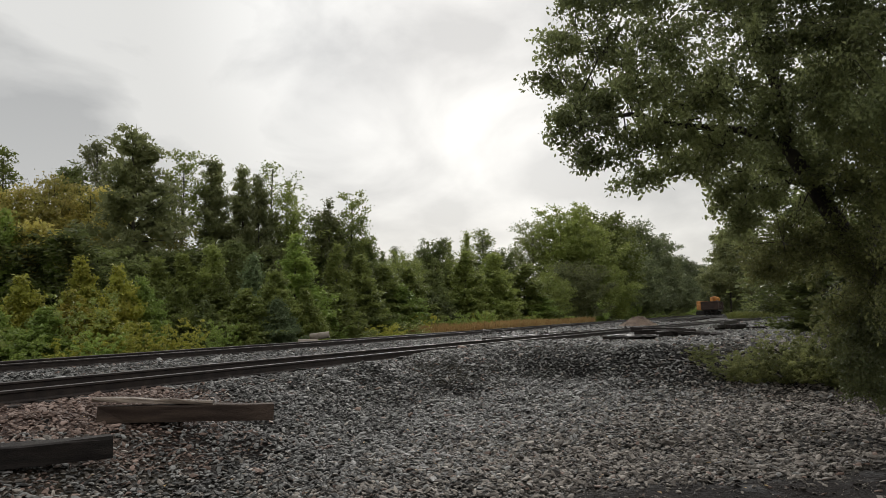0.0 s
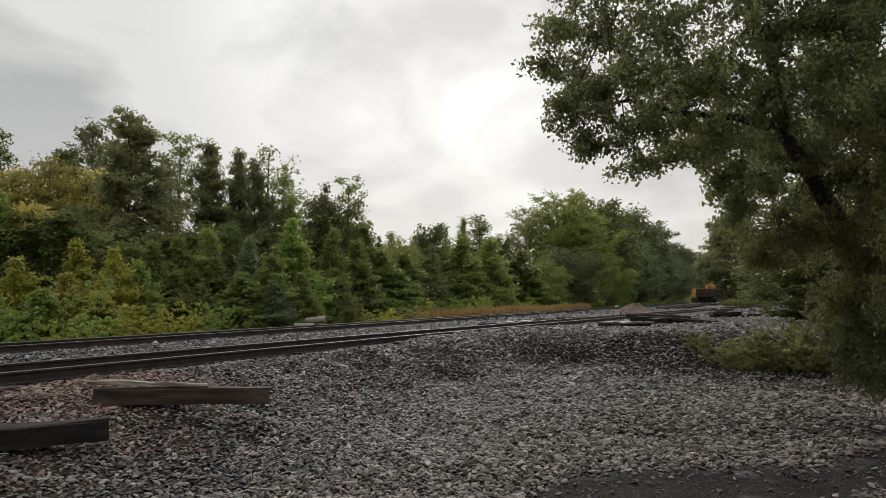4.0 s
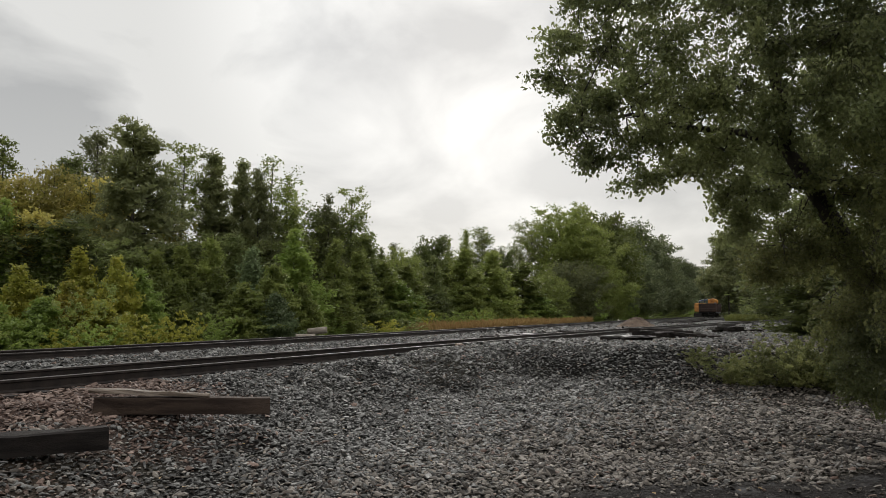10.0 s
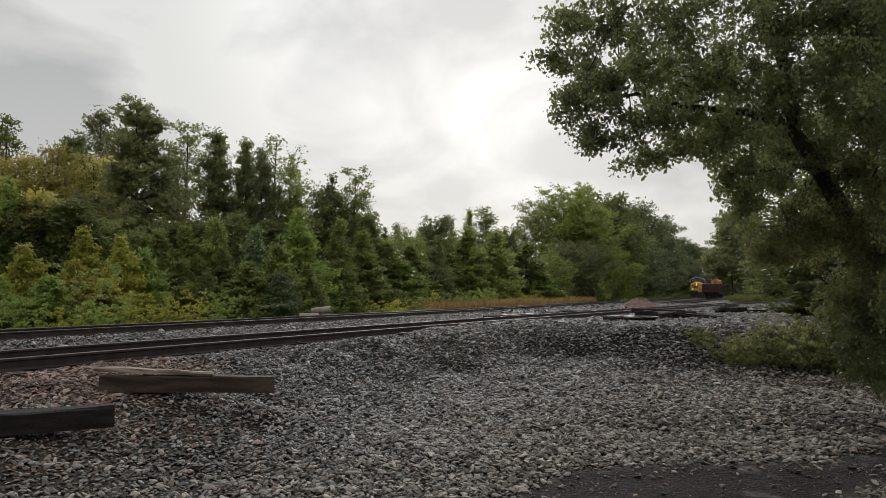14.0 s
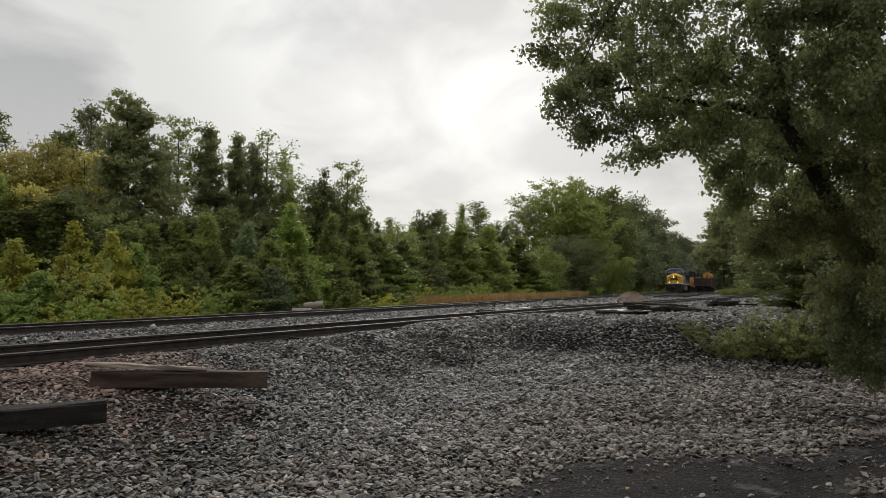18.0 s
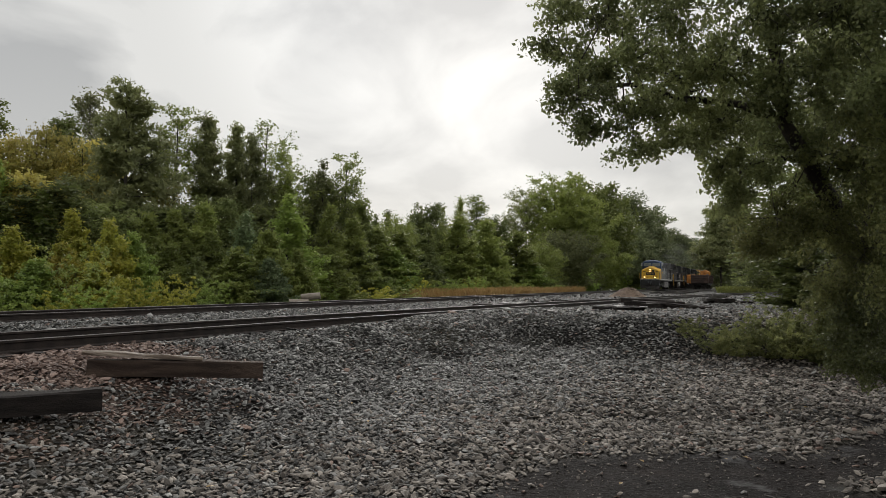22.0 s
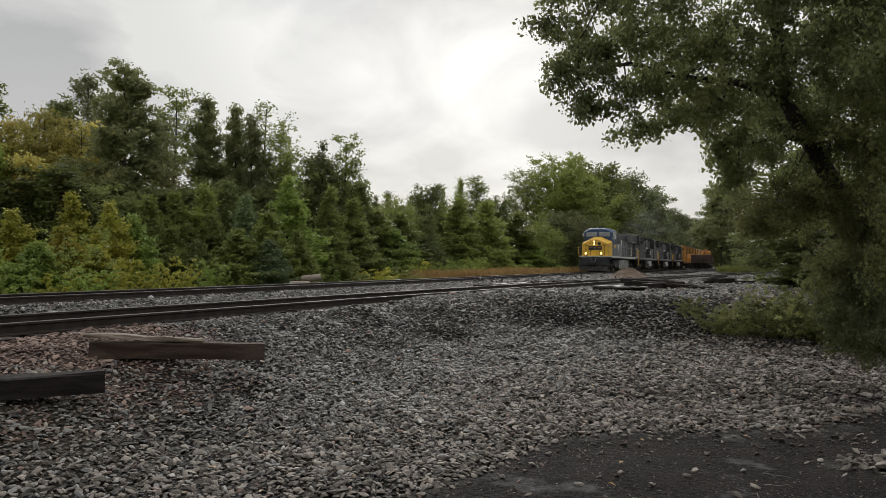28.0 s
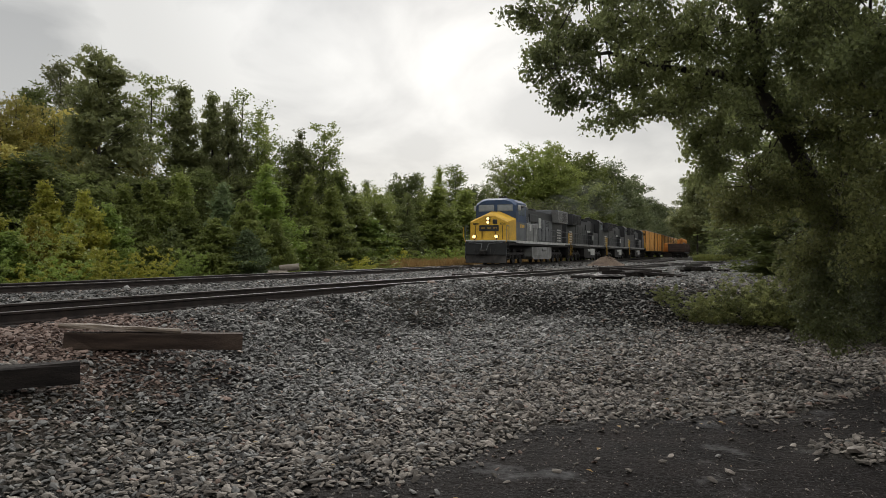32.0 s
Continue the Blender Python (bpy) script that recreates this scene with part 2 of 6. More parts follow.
def fast_mesh(name, verts, faces, mats, index=None, smooth=False):
    """A mesh from arrays; all faces have the same number of corners."""
    verts, faces = np.asarray(verts, np.float32), np.asarray(faces, np.int32)
    k = faces.shape[1]
    me = bpy.data.meshes.new(name)
    me.vertices.add(len(verts))
    me.vertices.foreach_set("co", verts.ravel())
    me.loops.add(faces.size)
    me.loops.foreach_set("vertex_index", faces.ravel())
    me.polygons.add(len(faces))
    me.polygons.foreach_set("loop_start", np.arange(0, faces.size, k, dtype=np.int32))
    for m in mats if isinstance(mats, (list, tuple)) else [mats]:
        me.materials.append(m)
    if index is not None:
        me.polygons.foreach_set("material_index", np.asarray(index, np.int32))
    me.polygons.foreach_set("use_smooth", np.full(len(faces), smooth))
    me.update(calc_edges=True)
    return me


def box(bm, centre, size, bevel=0.0, turn=None):
    m = Matrix.Translation(centre) @ (turn or Matrix()) @ Matrix.Diagonal((*size, 1))
    r = bmesh.ops.create_cube(bm, size=1, matrix=m)
    if bevel:
        edges = list({e for v in r["verts"] for e in v.link_edges})
        bmesh.ops.bevel(bm, geom=edges, offset=bevel, segments=1, affect="EDGES")
    return bm


def rod(bm, a, b, radius, sides=8, end=None):
    a, b = Vector(a), Vector(b)
    d = b - a
    m = Matrix.Translation((a + b) / 2) @ d.to_track_quat("Z", "Y").to_matrix().to_4x4()
    bmesh.ops.create_cone(bm, cap_ends=True, segments=sides, radius1=radius, radius2=radius if end is None else end, depth=d.length, matrix=m)
    return bm


def prism(bm, outline, x0, x1):
    """A body with the outline (y, z) in its side view, from x0 to x1."""
    left = [bm.verts.new((x0, y, z)) for y, z in outline]
    right = [bm.verts.new((x1, y, z)) for y, z in outline]
    bm.faces.new(left), bm.faces.new(right[::-1])
    for i in range(len(outline)):
        j = (i + 1) % len(outline)
        bm.faces.new((left[j], left[i], right[i], right[j]))
    bmesh.ops.recalc_face_normals(bm, faces=bm.faces)
    return bm


def loft(bm, rings):
    """Rings of equally many points, joined and capped."""
    rows = [[bm.verts.new(p) for p in r] for r in rings]
    for a, b in zip(rows, rows[1:]):
        for i in range(len(a)):
            j = (i + 1) % len(a)
            bm.faces.new((a[i], a[j], b[j], b[i]))
    bm.faces.new(rows[0][::-1]), bm.faces.new(rows[-1])
    bmesh.ops.recalc_face_normals(bm, faces=bm.faces)
    return bm


def fresh():
    return bmesh.new()


# ---- ground ----
RAIL_TOP = EYE - 0.84
BASE = RAIL_TOP - 0.17


def near_rail(y):
    d = y - 10.71
    return -5.67 + 0.50 * d + 0.00085 * d * np.abs(d)


def near_centre(y):
    return near_rail(y - 0.34) - 0.63


def main_centre(y):
    return 4.9 + 0.42 * (y - 53) - 0.0007 * np.maximum(0, 53 - y) ** 2


def spur_centre(y):
    return main_centre(y) + 7.0


# crest and foot of the dumped ballast bank: x, y, height
CREST = [(-6.6, 7.0, 0.80), (-4.5, 11.0, 0.80), (-3.7, 12.9, 0.80), (-2.75, 15.0, 0.80), (-1.55, 16.5, 0.84), (0.18, 18.6, 0.91), (2.05, 19.9, 0.98), (3.28, 20.0, 1.00), (4.26, 18.5, 0.98), (6.1, 18.4, 0.96), (7.6, 18.0, 0.95), (10.6, 19.4, 0.92)]
FOOT = [(-4.0, 2.5, 0.0), (-2.9, 5.2, 0.0), (-2.45, 7.2, 0.0), (-1.8, 9.6, 0.02), (-1.5, 12.0, 0.03), (-0.95, 14.4, 0.08), (0.0, 16.4, 0.14), (1.2, 16.0, 0.14), (2.2, 18.0, 0.22), (3.17, 18.3, 0.22), (4.0, 16.0, 0.13), (5.3, 16.9, 0.13), (7.2, 18.0, 0.14), (9.4, 17.6, 0.05), (15.7, 17.6, 0.0)]


def field():
    """A smooth height field through the crest and the foot of the bank, the track beds and the flat road side."""
    rows = CREST + FOOT
    for y in np.arange(-20, 90, 6.0):
        rows.append((float(near_centre(y)), y, BASE))
        rows.append((float(near_centre(y)) - 3.0, y, BASE))
    for x in np.arange(-8, 40, 6.0):
        rows.append((x, -4.0, -0.05))
        rows.append((x, 5.0, -0.03))
    for x, y in ((2, 9), (0, 10), (5, 11.5), (9, 12), (14, 11), (1, 13.4), (4, 13.4)):
        rows.append((x, y, 0.0))
    for x, y in ((4.5, 26), (8.5, 28), (14, 30), (20, 40), (30, 40), (22, 24), (40, 60)):
        rows.append((x, y, BASE))
    rows = np.array(rows)
    pts, val = rows[:, :2], rows[:, 2]
    d = np.linalg.norm(pts[:, None] - pts[None], axis=2)
    return pts, np.linalg.solve(d + np.eye(len(pts)) * 1e-6, val)


F_PTS, F_W = field()


def wave(x, y, s, seed):
    """Cheap smooth noise for whole arrays, about -1 to 1."""
    g = np.random.RandomState(seed)
    out = 0
    for k in range(5):
        a, b, c = g.uniform(-1, 1), g.uniform(-1, 1), g.uniform(0, 6.28)
        f = 6.28 / s * (0.6 + 0.35 * k)
        out = out + np.sin(f * (a * x + b * y) / math.hypot(a, b) + c) / (1 + 0.5 * k)
    return out / 2.4


def height(x, y):
    x, y = np.asarray(x, float), np.asarray(y, float)
    z = np.zeros_like(x)
    for (px, py), w in zip(F_PTS, F_W):
        z += w * np.hypot(x - px, y - py)
    z = np.clip(z, 0, 1.02)
    face = np.sin(np.pi * np.clip(z / 0.95, 0, 1))
    z = z + 0.035 * wave(x, y, 2.6, 3) * np.clip(1.2 - z, 0.1, 1) + 0.012 * wave(x, y, 0.8, 4) + 0.05 * face * wave(x, y, 1.7, 6)
    z = z + 0.14 * np.exp(-((x + 2.3) / 0.42) ** 2 - ((y - 10.15) / 0.45) ** 2)
    bed = BASE - 0.035 + 0.012 * wave(x, y, 0.8, 4)
    off = np.abs(x - near_centre(y))
    z = np.where(x < near_centre(y), bed, z + (bed - z) * np.clip(1.7 - off, 0, 0.7) / 0.7)
    z = np.where(y > 26, np.minimum(z, bed + np.clip((28 - y) / 2, 0, 1)), z)
    # beyond the main line the ground falls a little to the verge
    past = main_centre(y) - x
    k = np.clip((past - 1.6) / 2.2, 0, 1)
    z = np.where(past > 0, z * (1 - k) + (0.48 + 0.1 * wave(x, y, 7, 5)) * k, z)
    # the shallow dip between the two lines
    mid = np.clip(np.minimum(x - main_centre(y), near_centre(y) - x) - 1.6, 0, 1.2) / 1.2
    return z - 0.12 * mid


EDGE_X = (-10, -3.4, -1.35, -0.15, 0.65, 1.36, 2.5, 3.94, 4.56, 5.4, 6.41, 9.0, 13.5, 34.0)
EDGE_Y = (2.8, 5.0, 5.57, 5.93, 6.92, 8.05, 8.08, 8.27, 8.62, 9.38, 10.21, 11.8, 14.0, 17.0)


def gravel(x, y):
    """1 on the ballast, 0 on the dirt road, soft at the edge."""
    e = y - np.interp(x, EDGE_X, EDGE_Y) - 0.16 * wave(x, y, 1.1, 8)
    main = np.clip(e / 0.35 + 0.45, 0, 1)
    bare = 0.55 * np.clip(1.2 - np.hypot((x - 5.6) / 1.7, (y - 10.4) / 0.55), 0, 1)
    isle = np.clip(2.2 * (1.12 - np.hypot((x - 4.6) / 1.1, (y - 6.8) / 0.62)) + 0.35 * wave(x, y, 0.6, 9), 0, 1)
    return np.clip(np.maximum(main - bare, isle), 0, 1)


def grade(lo, hi, inner0, inner1, step, growth):
    v = list(np.arange(inner0, inner1 + 1e-6, step))
    s = step
    while v[-1] < hi:
        s *= growth
        v.append(v[-1] + s)
    s = step
    while v[0] > lo:
        s *= growth
        v.insert(0, v[0] - s)
    return np.array(v)


def ground_material():
    m = bpy.data.materials.new("dirt_ballast_and_grass")
    m.use_nodes = True
    n, l = nodes_of(m.node_tree)
    out, bs = n.new("ShaderNodeOutputMaterial"), n.new("ShaderNodeBsdfPrincipled")
    l.new(bs.outputs[0], out.inputs[0])
    at = n.new("ShaderNodeAttribute")
    at.attribute_name = "cover"
    sep = n.new("ShaderNodeSeparateColor")
    l.new(at.outputs["Color"], sep.inputs[0])
    co = n.new("ShaderNodeTexCoord")

    def noise_tex(scale, detail=5.0, rough=0.6):
        t = n.new("ShaderNodeTexNoise")
        t.inputs["Scale"].default_value, t.inputs["Detail"].default_value, t.inputs["Roughness"].default_value = scale, detail, rough
        l.new(co.outputs["Object"], t.inputs["Vector"])
        return t.outputs[0]

    def ramp(src, a, ca, b, cb):
        r = n.new("ShaderNodeValToRGB")
        r.color_ramp.elements[0].position, r.color_ramp.elements[0].color = a, (*ca, 1)
        r.color_ramp.elements[1].position, r.color_ramp.elements[1].color = b, (*cb, 1)
        l.new(src, r.inputs[0])
        return r.outputs[0]

    def mix(fac, a, b):
        x = n.new("ShaderNodeMix")
        x.data_type = "RGBA"
        l.new(fac, x.inputs[0])
        l.new(a, x.inputs[6])
        l.new(b, x.inputs[7])
        return x.outputs[2]
    mud = ramp(noise_tex(1.7, 8), 0.35, (0.0065, 0.0052, 0.0048), 0.7, (0.021, 0.0170, 0.0155))
    # Pale smears paint the sky's sheen on wet dirt into its colour.
    wet_sheen = ramp(noise_tex(0.9, 7, 0.65), 0.57, (0, 0, 0), 0.68, (1, 1, 1))
    pale = n.new("ShaderNodeRGB")
    pale.outputs[0].default_value = (0.105, 0.103, 0.104, 1)
    grit = ramp(noise_tex(45, 4, 0.7), 0.50, (0, 0, 0), 0.72, (0.55, 0.55, 0.55))
    mud = mix(grit, mix(wet_sheen, mud, pale.outputs[0]), pale.outputs[0])
    vor = n.new("ShaderNodeTexVoronoi")
    vor.inputs["Scale"].default_value = 17.0
    l.new(co.outputs["Object"], vor.inputs["Vector"])
    # Near-black bed and darker cell edges paint the shade between ballast stones.
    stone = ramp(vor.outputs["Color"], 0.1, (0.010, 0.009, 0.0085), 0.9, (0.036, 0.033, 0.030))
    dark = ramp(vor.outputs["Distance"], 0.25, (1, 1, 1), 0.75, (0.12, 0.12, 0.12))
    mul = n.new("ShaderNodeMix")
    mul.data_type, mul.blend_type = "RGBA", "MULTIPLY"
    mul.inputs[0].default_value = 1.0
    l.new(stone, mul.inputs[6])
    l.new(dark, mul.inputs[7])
    weedy = ramp(noise_tex(0.35, 8, 0.7), 0.50, (0, 0, 0), 0.68, (0.5, 0.5, 0.5))
    dull = n.new("ShaderNodeRGB")
    dull.outputs[0].default_value = (0.075, 0.066, 0.042, 1)
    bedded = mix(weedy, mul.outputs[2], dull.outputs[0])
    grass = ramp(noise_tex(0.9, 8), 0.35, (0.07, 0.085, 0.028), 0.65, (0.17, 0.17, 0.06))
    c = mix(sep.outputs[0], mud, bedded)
    c = mix(sep.outputs[1], c, grass)
    rust = n.new("ShaderNodeRGB")
    rust.outputs[0].default_value = (0.085, 0.05, 0.04, 1)
    c = mix(sep.outputs[2], c, rust.outputs[0])
    l.new(c, bs.inputs["Base Color"])
    wet = ramp(noise_tex(1.1, 6), 0.60, (0.85, 0.85, 0.85), 0.72, (0.45, 0.45, 0.45))
    bs.inputs["Specular IOR Level"].default_value = 0.05
    l.new(mix(sep.outputs[0], wet, n.new("ShaderNodeRGB").outputs[0]), bs.inputs["Roughness"])
    b = n.new("ShaderNodeBump")
    b.inputs["Strength"].default_value, b.inputs["Distance"].default_value = 0.7, 0.04
    fine = noise_tex(28, 6, 0.7)
    hm = n.new("ShaderNodeMath")
    hm.operation = "SUBTRACT"
    l.new(fine, hm.inputs[0])
    l.new(vor.outputs["Distance"], hm.inputs[1])
    l.new(hm.outputs[0], b.inputs["Height"])
    l.new(b.outputs[0], bs.inputs["Normal"])
    return m


def rusty(x, y):
    """Rust-stained old ballast beside the near rail and round the loose timbers."""
    along = np.exp(-((x + 4.8) / 1.7) ** 2 - ((y - 10.6) / 1.9) ** 2)
    low = 0.32 * np.exp(-((x + 4.6) / 2.2) ** 2 - ((y - 7.4) / 2.2) ** 2)
    return np.clip(1.5 * along + low + 0.3 * wave(x, y, 1.5, 12) - 0.25, 0, 1)


def build_ground():
    xs = grade(-900, 1500, -9.0, 14.0, 0.17, 1.13)
    ys = grade(-300, 2500, 3.5, 30.0, 0.17, 1.13)
    X, Y = np.meshgrid(xs, ys)
    Z = height(X, Y)
    r, c = X.shape
    i = np.arange(r * c).reshape(r, c)
    faces = np.stack([i[:-1, :-1], i[:-1, 1:], i[1:, 1:], i[1:, :-1]], -1).reshape(-1, 4)
    me = fast_mesh("ground", np.stack([X, Y, Z], -1).reshape(-1, 3), faces, ground_material(), smooth=True)
    past = main_centre(Y) - X
    col = np.zeros((r * c, 4), np.float32)
    near = np.clip(1.3 - np.maximum(0, X - near_centre(Y) - 3) / 9, 0, 1)
    bed = np.where(Y > 22, near, 1.0)
    bed = np.where((past > -14) & (Y > 22), 1.0, bed)
    col[:, 0] = (gravel(X, Y)).ravel()
    col[:, 1] = np.maximum(np.clip((past - 2.4 + 0.5 * wave(X, Y, 3, 21)) / 0.8, 0, 1), (1 - bed)).ravel()
    col[:, 2] = (0.75 * rusty(X, Y)).ravel()
    col[:, 3] = 1
    at = me.color_attributes.new("cover", "FLOAT_COLOR", "POINT")
    at.data.foreach_set("color", col.ravel())
    return tagged(new("ground", me), "dark wet dirt road and grey ballast ground with grassy verges", "ground", kind="structure")


ground = build_ground()


# ---- railway tracks ----
PROFILE = ((-0.07, 0.0), (0.07, 0.0), (0.07, 0.012), (0.012, 0.034), (0.010, 0.120), (0.036, 0.135), (0.036, 0.164), (0.028, 0.171), (-0.028, 0.171), (-0.036, 0.164), (-0.036, 0.135), (-0.010, 0.120), (-0.012, 0.034), (-0.07, 0.012))


def sweep_rail(line, name, parent):
    """One rail along points (x, y), with the worn running surface on top."""
    line = np.array(line)
    d = np.gradient(line, axis=0)
    d /= np.linalg.norm(d, axis=1)[:, None]
    side = np.stack([d[:, 1], -d[:, 0]], 1)
    k = len(PROFILE)
    pr = np.array(PROFILE)
    v = np.zeros((len(line), k, 3))
    v[:, :, :2] = line[:, None] + side[:, None] * pr[None, :, :1]
    v[:, :, 2] = BASE + pr[None, :, 1]
    i = np.arange(len(line) * k).reshape(len(line), k)
    a, b = i[:-1], i[1:]
    faces = np.stack([a, np.roll(a, -1, 1), np.roll(b, -1, 1), b], -1).reshape(-1, 4)
    index = np.tile([1 if 6 <= j <= 8 else 0 for j in range(k)], len(line) - 1)
    me = fast_mesh(name, v.reshape(-1, 3), faces[:, ::-1], [RAIL_STEEL, RAIL_HEAD], index)
    ob = new(name, me)
    ob.parent = parent
    return ob


def tie_mesh(length=2.25, wide=0.22, tall=0.17, seed=0, chips=0.012):
    """A hewn crosstie along x, top at z = 0, with worn, uneven edges."""
    bm = fresh()
    g = random.Random(seed)
    n = 7
    rings = []
    for i in range(n):
        x = -length / 2 + length * i / (n - 1)
        w, t = wide / 2, tall
        j = [g.uniform(-chips, chips) for _ in range(8)]
        c = 0.02
        rings.append([(x, -w + j[0], -t), (x, w + j[1], -t), (x, w + j[2], -c + j[3] * 0.5), (x, w - c, j[4] * 0.6), (x, -w + c, j[5] * 0.6), (x, -w + j[6], -c + j[7] * 0.5)])
    loft(bm, rings)
    me = bpy.data.meshes.new("tie")
    bm.to_mesh(me)
    bm.free()
    return me


TIE_MESHES = [tie_mesh(seed=s) for s in range(4)]
for me in TIE_MESHES:
    me.materials.append(TIE_WOOD)


def track(label, centre, y0, y1, tie_from, tie_to):
    tr = thing("railway_track", Matrix(), label, "railway track", "parallel tracks", "structure")
    ys = np.concatenate([np.arange(y0, 80, 1.5), np.arange(80, y1, 8.0)])
    c = np.stack([centre(ys), ys], 1)
    d = np.gradient(c, axis=0)
    d /= np.linalg.norm(d, axis=1)[:, None]
    side = np.stack([d[:, 1], -d[:, 0]], 1)
    for s in (-0.753, 0.753):
        sweep_rail(c + side * s, "rail", tr)
    y, i = tie_from, 0
    while y < tie_to:
        x = float(centre(y))
        a = math.atan2(float(centre(y + 0.5)) - x, 0.5)
        ob = new("tie", TIE_MESHES[i % 4])
        ob.parent = tr
        ob.matrix_basis = pose(x + random.uniform(-0.05, 0.05), y, BASE - 0.004, 0, 0, -math.degrees(a) + random.uniform(-1.5, 1.5))
        y += 0.52 * math.cos(a)
        i += 1
    return tr


track("siding of dark rails on timber ties in grey ballast", near_centre, -15, 110, 5.0, 45.0)
track("main line of dark steel rails in grey ballast", main_centre, -25, 420, 12.0, 60.0)
track("rusty spur track with dark rails beside the main line", spur_centre, 88, 168, 88.0, 120.0)

# ---- ballast ----


def ico():
    bm = fresh()
    bmesh.ops.create_icosphere(bm, subdivisions=1, radius=1)
    v = np.array([x.co[:] for x in bm.verts])
    f = np.array([[x.index for x in q.verts] for q in bm.faces if q.normal.z > -0.7])
    bm.free()
    return v, f


def octa():
    v = np.array([(1, 0, 0), (-1, 0, 0), (0, 1, 0), (0, -1, 0), (0, 0, 1), (0, 0, -1)], float)
    f = np.array([(0, 2, 4), (2, 1, 4), (1, 3, 4), (3, 0, 4), (2, 0, 5), (1, 2, 5), (3, 1, 5), (0, 3, 5)])
    return v, f[:4]


def stones(points, radii, base, seed):
    """Angular broken stones: a template squashed, jittered and turned for each place."""
    g = np.random.RandomState(seed)
    bv, bf = base
    n, k = len(points), len(bv)
    v = bv[None] * (1 + g.uniform(-0.40, 0.30, (n, k, 1)))
    v = v * np.stack([g.uniform(0.95, 1.65, n), g.uniform(0.6, 1.0, n), g.uniform(0.30, 0.56, n)], 1)[:, None]
    a, b, c = g.uniform(0, 6.28, n), g.normal(0, 0.34, n), g.normal(0, 0.34, n)
    ca, sa, cb, sb, cc, sc = np.cos(a), np.sin(a), np.cos(b), np.sin(b), np.cos(c), np.sin(c)
    x, y, z = v[..., 0], v[..., 1], v[..., 2]
    y, z = y * cb[:, None] - z * sb[:, None], y * sb[:, None] + z * cb[:, None]
    x, z = x * cc[:, None] - z * sc[:, None], x * sc[:, None] + z * cc[:, None]
    x, y = x * ca[:, None] - y * sa[:, None], x * sa[:, None] + y * ca[:, None]
    v = np.stack([x, y, z], -1) * radii[:, None, None] + points[:, None]
    f = bf[None] + (np.arange(n) * k)[:, None, None]
    return v.reshape(-1, 3), f.reshape(-1, 3)


def scatter(x0, x1, y0, y1, step, seed, keep):
    g = np.random.RandomState(seed)
    xs, ys = np.meshgrid(np.arange(x0, x1, step), np.arange(y0, y1, step))
    x = (xs + g.uniform(-0.5, 0.5, xs.shape) * step * 1.3).ravel()
    y = (ys + g.uniform(-0.5, 0.5, ys.shape) * step * 1.3).ravel()
    ok = keep(x, y, g)
    return x[ok], y[ok], g


def in_view(x, y):
    """A stretch of the plan ahead of the camera, wide enough for the whole sweep."""
    return (np.abs(np.arctan2(x, y)) < radians(36)) & (y > 4.2)


def tannish(x, y):
    """Share of tan stones: most at the edge of the road and to the right, grey stone on the bank."""
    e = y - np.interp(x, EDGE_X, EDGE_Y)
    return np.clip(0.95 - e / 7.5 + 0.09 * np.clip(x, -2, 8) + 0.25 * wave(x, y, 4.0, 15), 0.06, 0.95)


def stone_layer(name, label, x0, x1, y0, y1, step, size, base, seed, keep, mats, sink=0.05):
    x, y, g = scatter(x0, x1, y0, y1, step, seed, keep)
    r = size * np.exp(g.normal(0, 0.27, len(x))) * np.interp(x, (-6, 2), (0.88, 1.06))
    z = height(x, y) + r * (0.45 - sink)
    v, f = stones(np.stack([x, y, z], 1), r, base, seed + 1)
    kind = (g.uniform(0, 1, len(x)) < tannish(x, y)).astype(int)
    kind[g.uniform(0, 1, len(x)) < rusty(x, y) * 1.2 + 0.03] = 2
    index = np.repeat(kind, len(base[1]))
    me = fast_mesh(name, v, f, mats, index)
    return tagged(new(name, me), label, "ballast", kind="stuff")


def chip():
    """An angular stone: four sides and a smaller top, open below."""
    v = np.array([(-1, -1, -0.6), (1, -1, -0.6), (1, 1, -0.6), (-1, 1, -0.6), (-0.6, -0.6, 0.8), (0.6, -0.6, 0.8), (0.6, 0.6, 0.8), (-0.6, 0.6, 0.8)], float) * 0.8
    f = np.array([(0, 1, 5), (0, 5, 4), (1, 2, 6), (1, 6, 5), (2, 3, 7), (2, 7, 6), (3, 0, 4), (3, 4, 7), (4, 5, 6), (4, 6, 7)])
    return v, f


ICO, OCTA, CHIP = ico(), octa(), chip()


def keep_near(x, y, g):
    d = np.hypot(x, y)
    stray = 0.05 * np.exp(-np.abs(y - np.interp(x, EDGE_X, EDGE_Y)) / 0.5) + 0.008
    u = g.uniform(0, 1, len(x))
    return in_view(x, y) & (d < 10.2) & (u < np.maximum(gravel(x, y) ** 1.5, stray)) & (x > near_rail(y) + 0.35)


def keep_mid(x, y, g):
    d = np.hypot(x, y)
    u = g.uniform(0, 1, len(x))
    return in_view(x, y) & (d >= 10.2) & (d < 20.5) & (u < gravel(x, y)) & (x > near_rail(y) + 0.25) & (x < 13)


def keep_far(x, y, g):
    d = np.hypot(x, y)
    rail = np.minimum(np.abs(x - near_rail(y)), np.abs(x - near_rail(y - 0.67) + 1.27))
    main = np.minimum(np.abs(x - main_centre(y) - 0.8), np.abs(x - main_centre(y) + 0.8))
    return in_view(x, y) & ((d >= 20.5) | (x < near_rail(y) + 0.25)) & (d < 44) & (x > main_centre(y) - 2.2) & (rail > 0.12) & (main > 0.12) & (x < near_rail(y) + 12) & (x < 16)


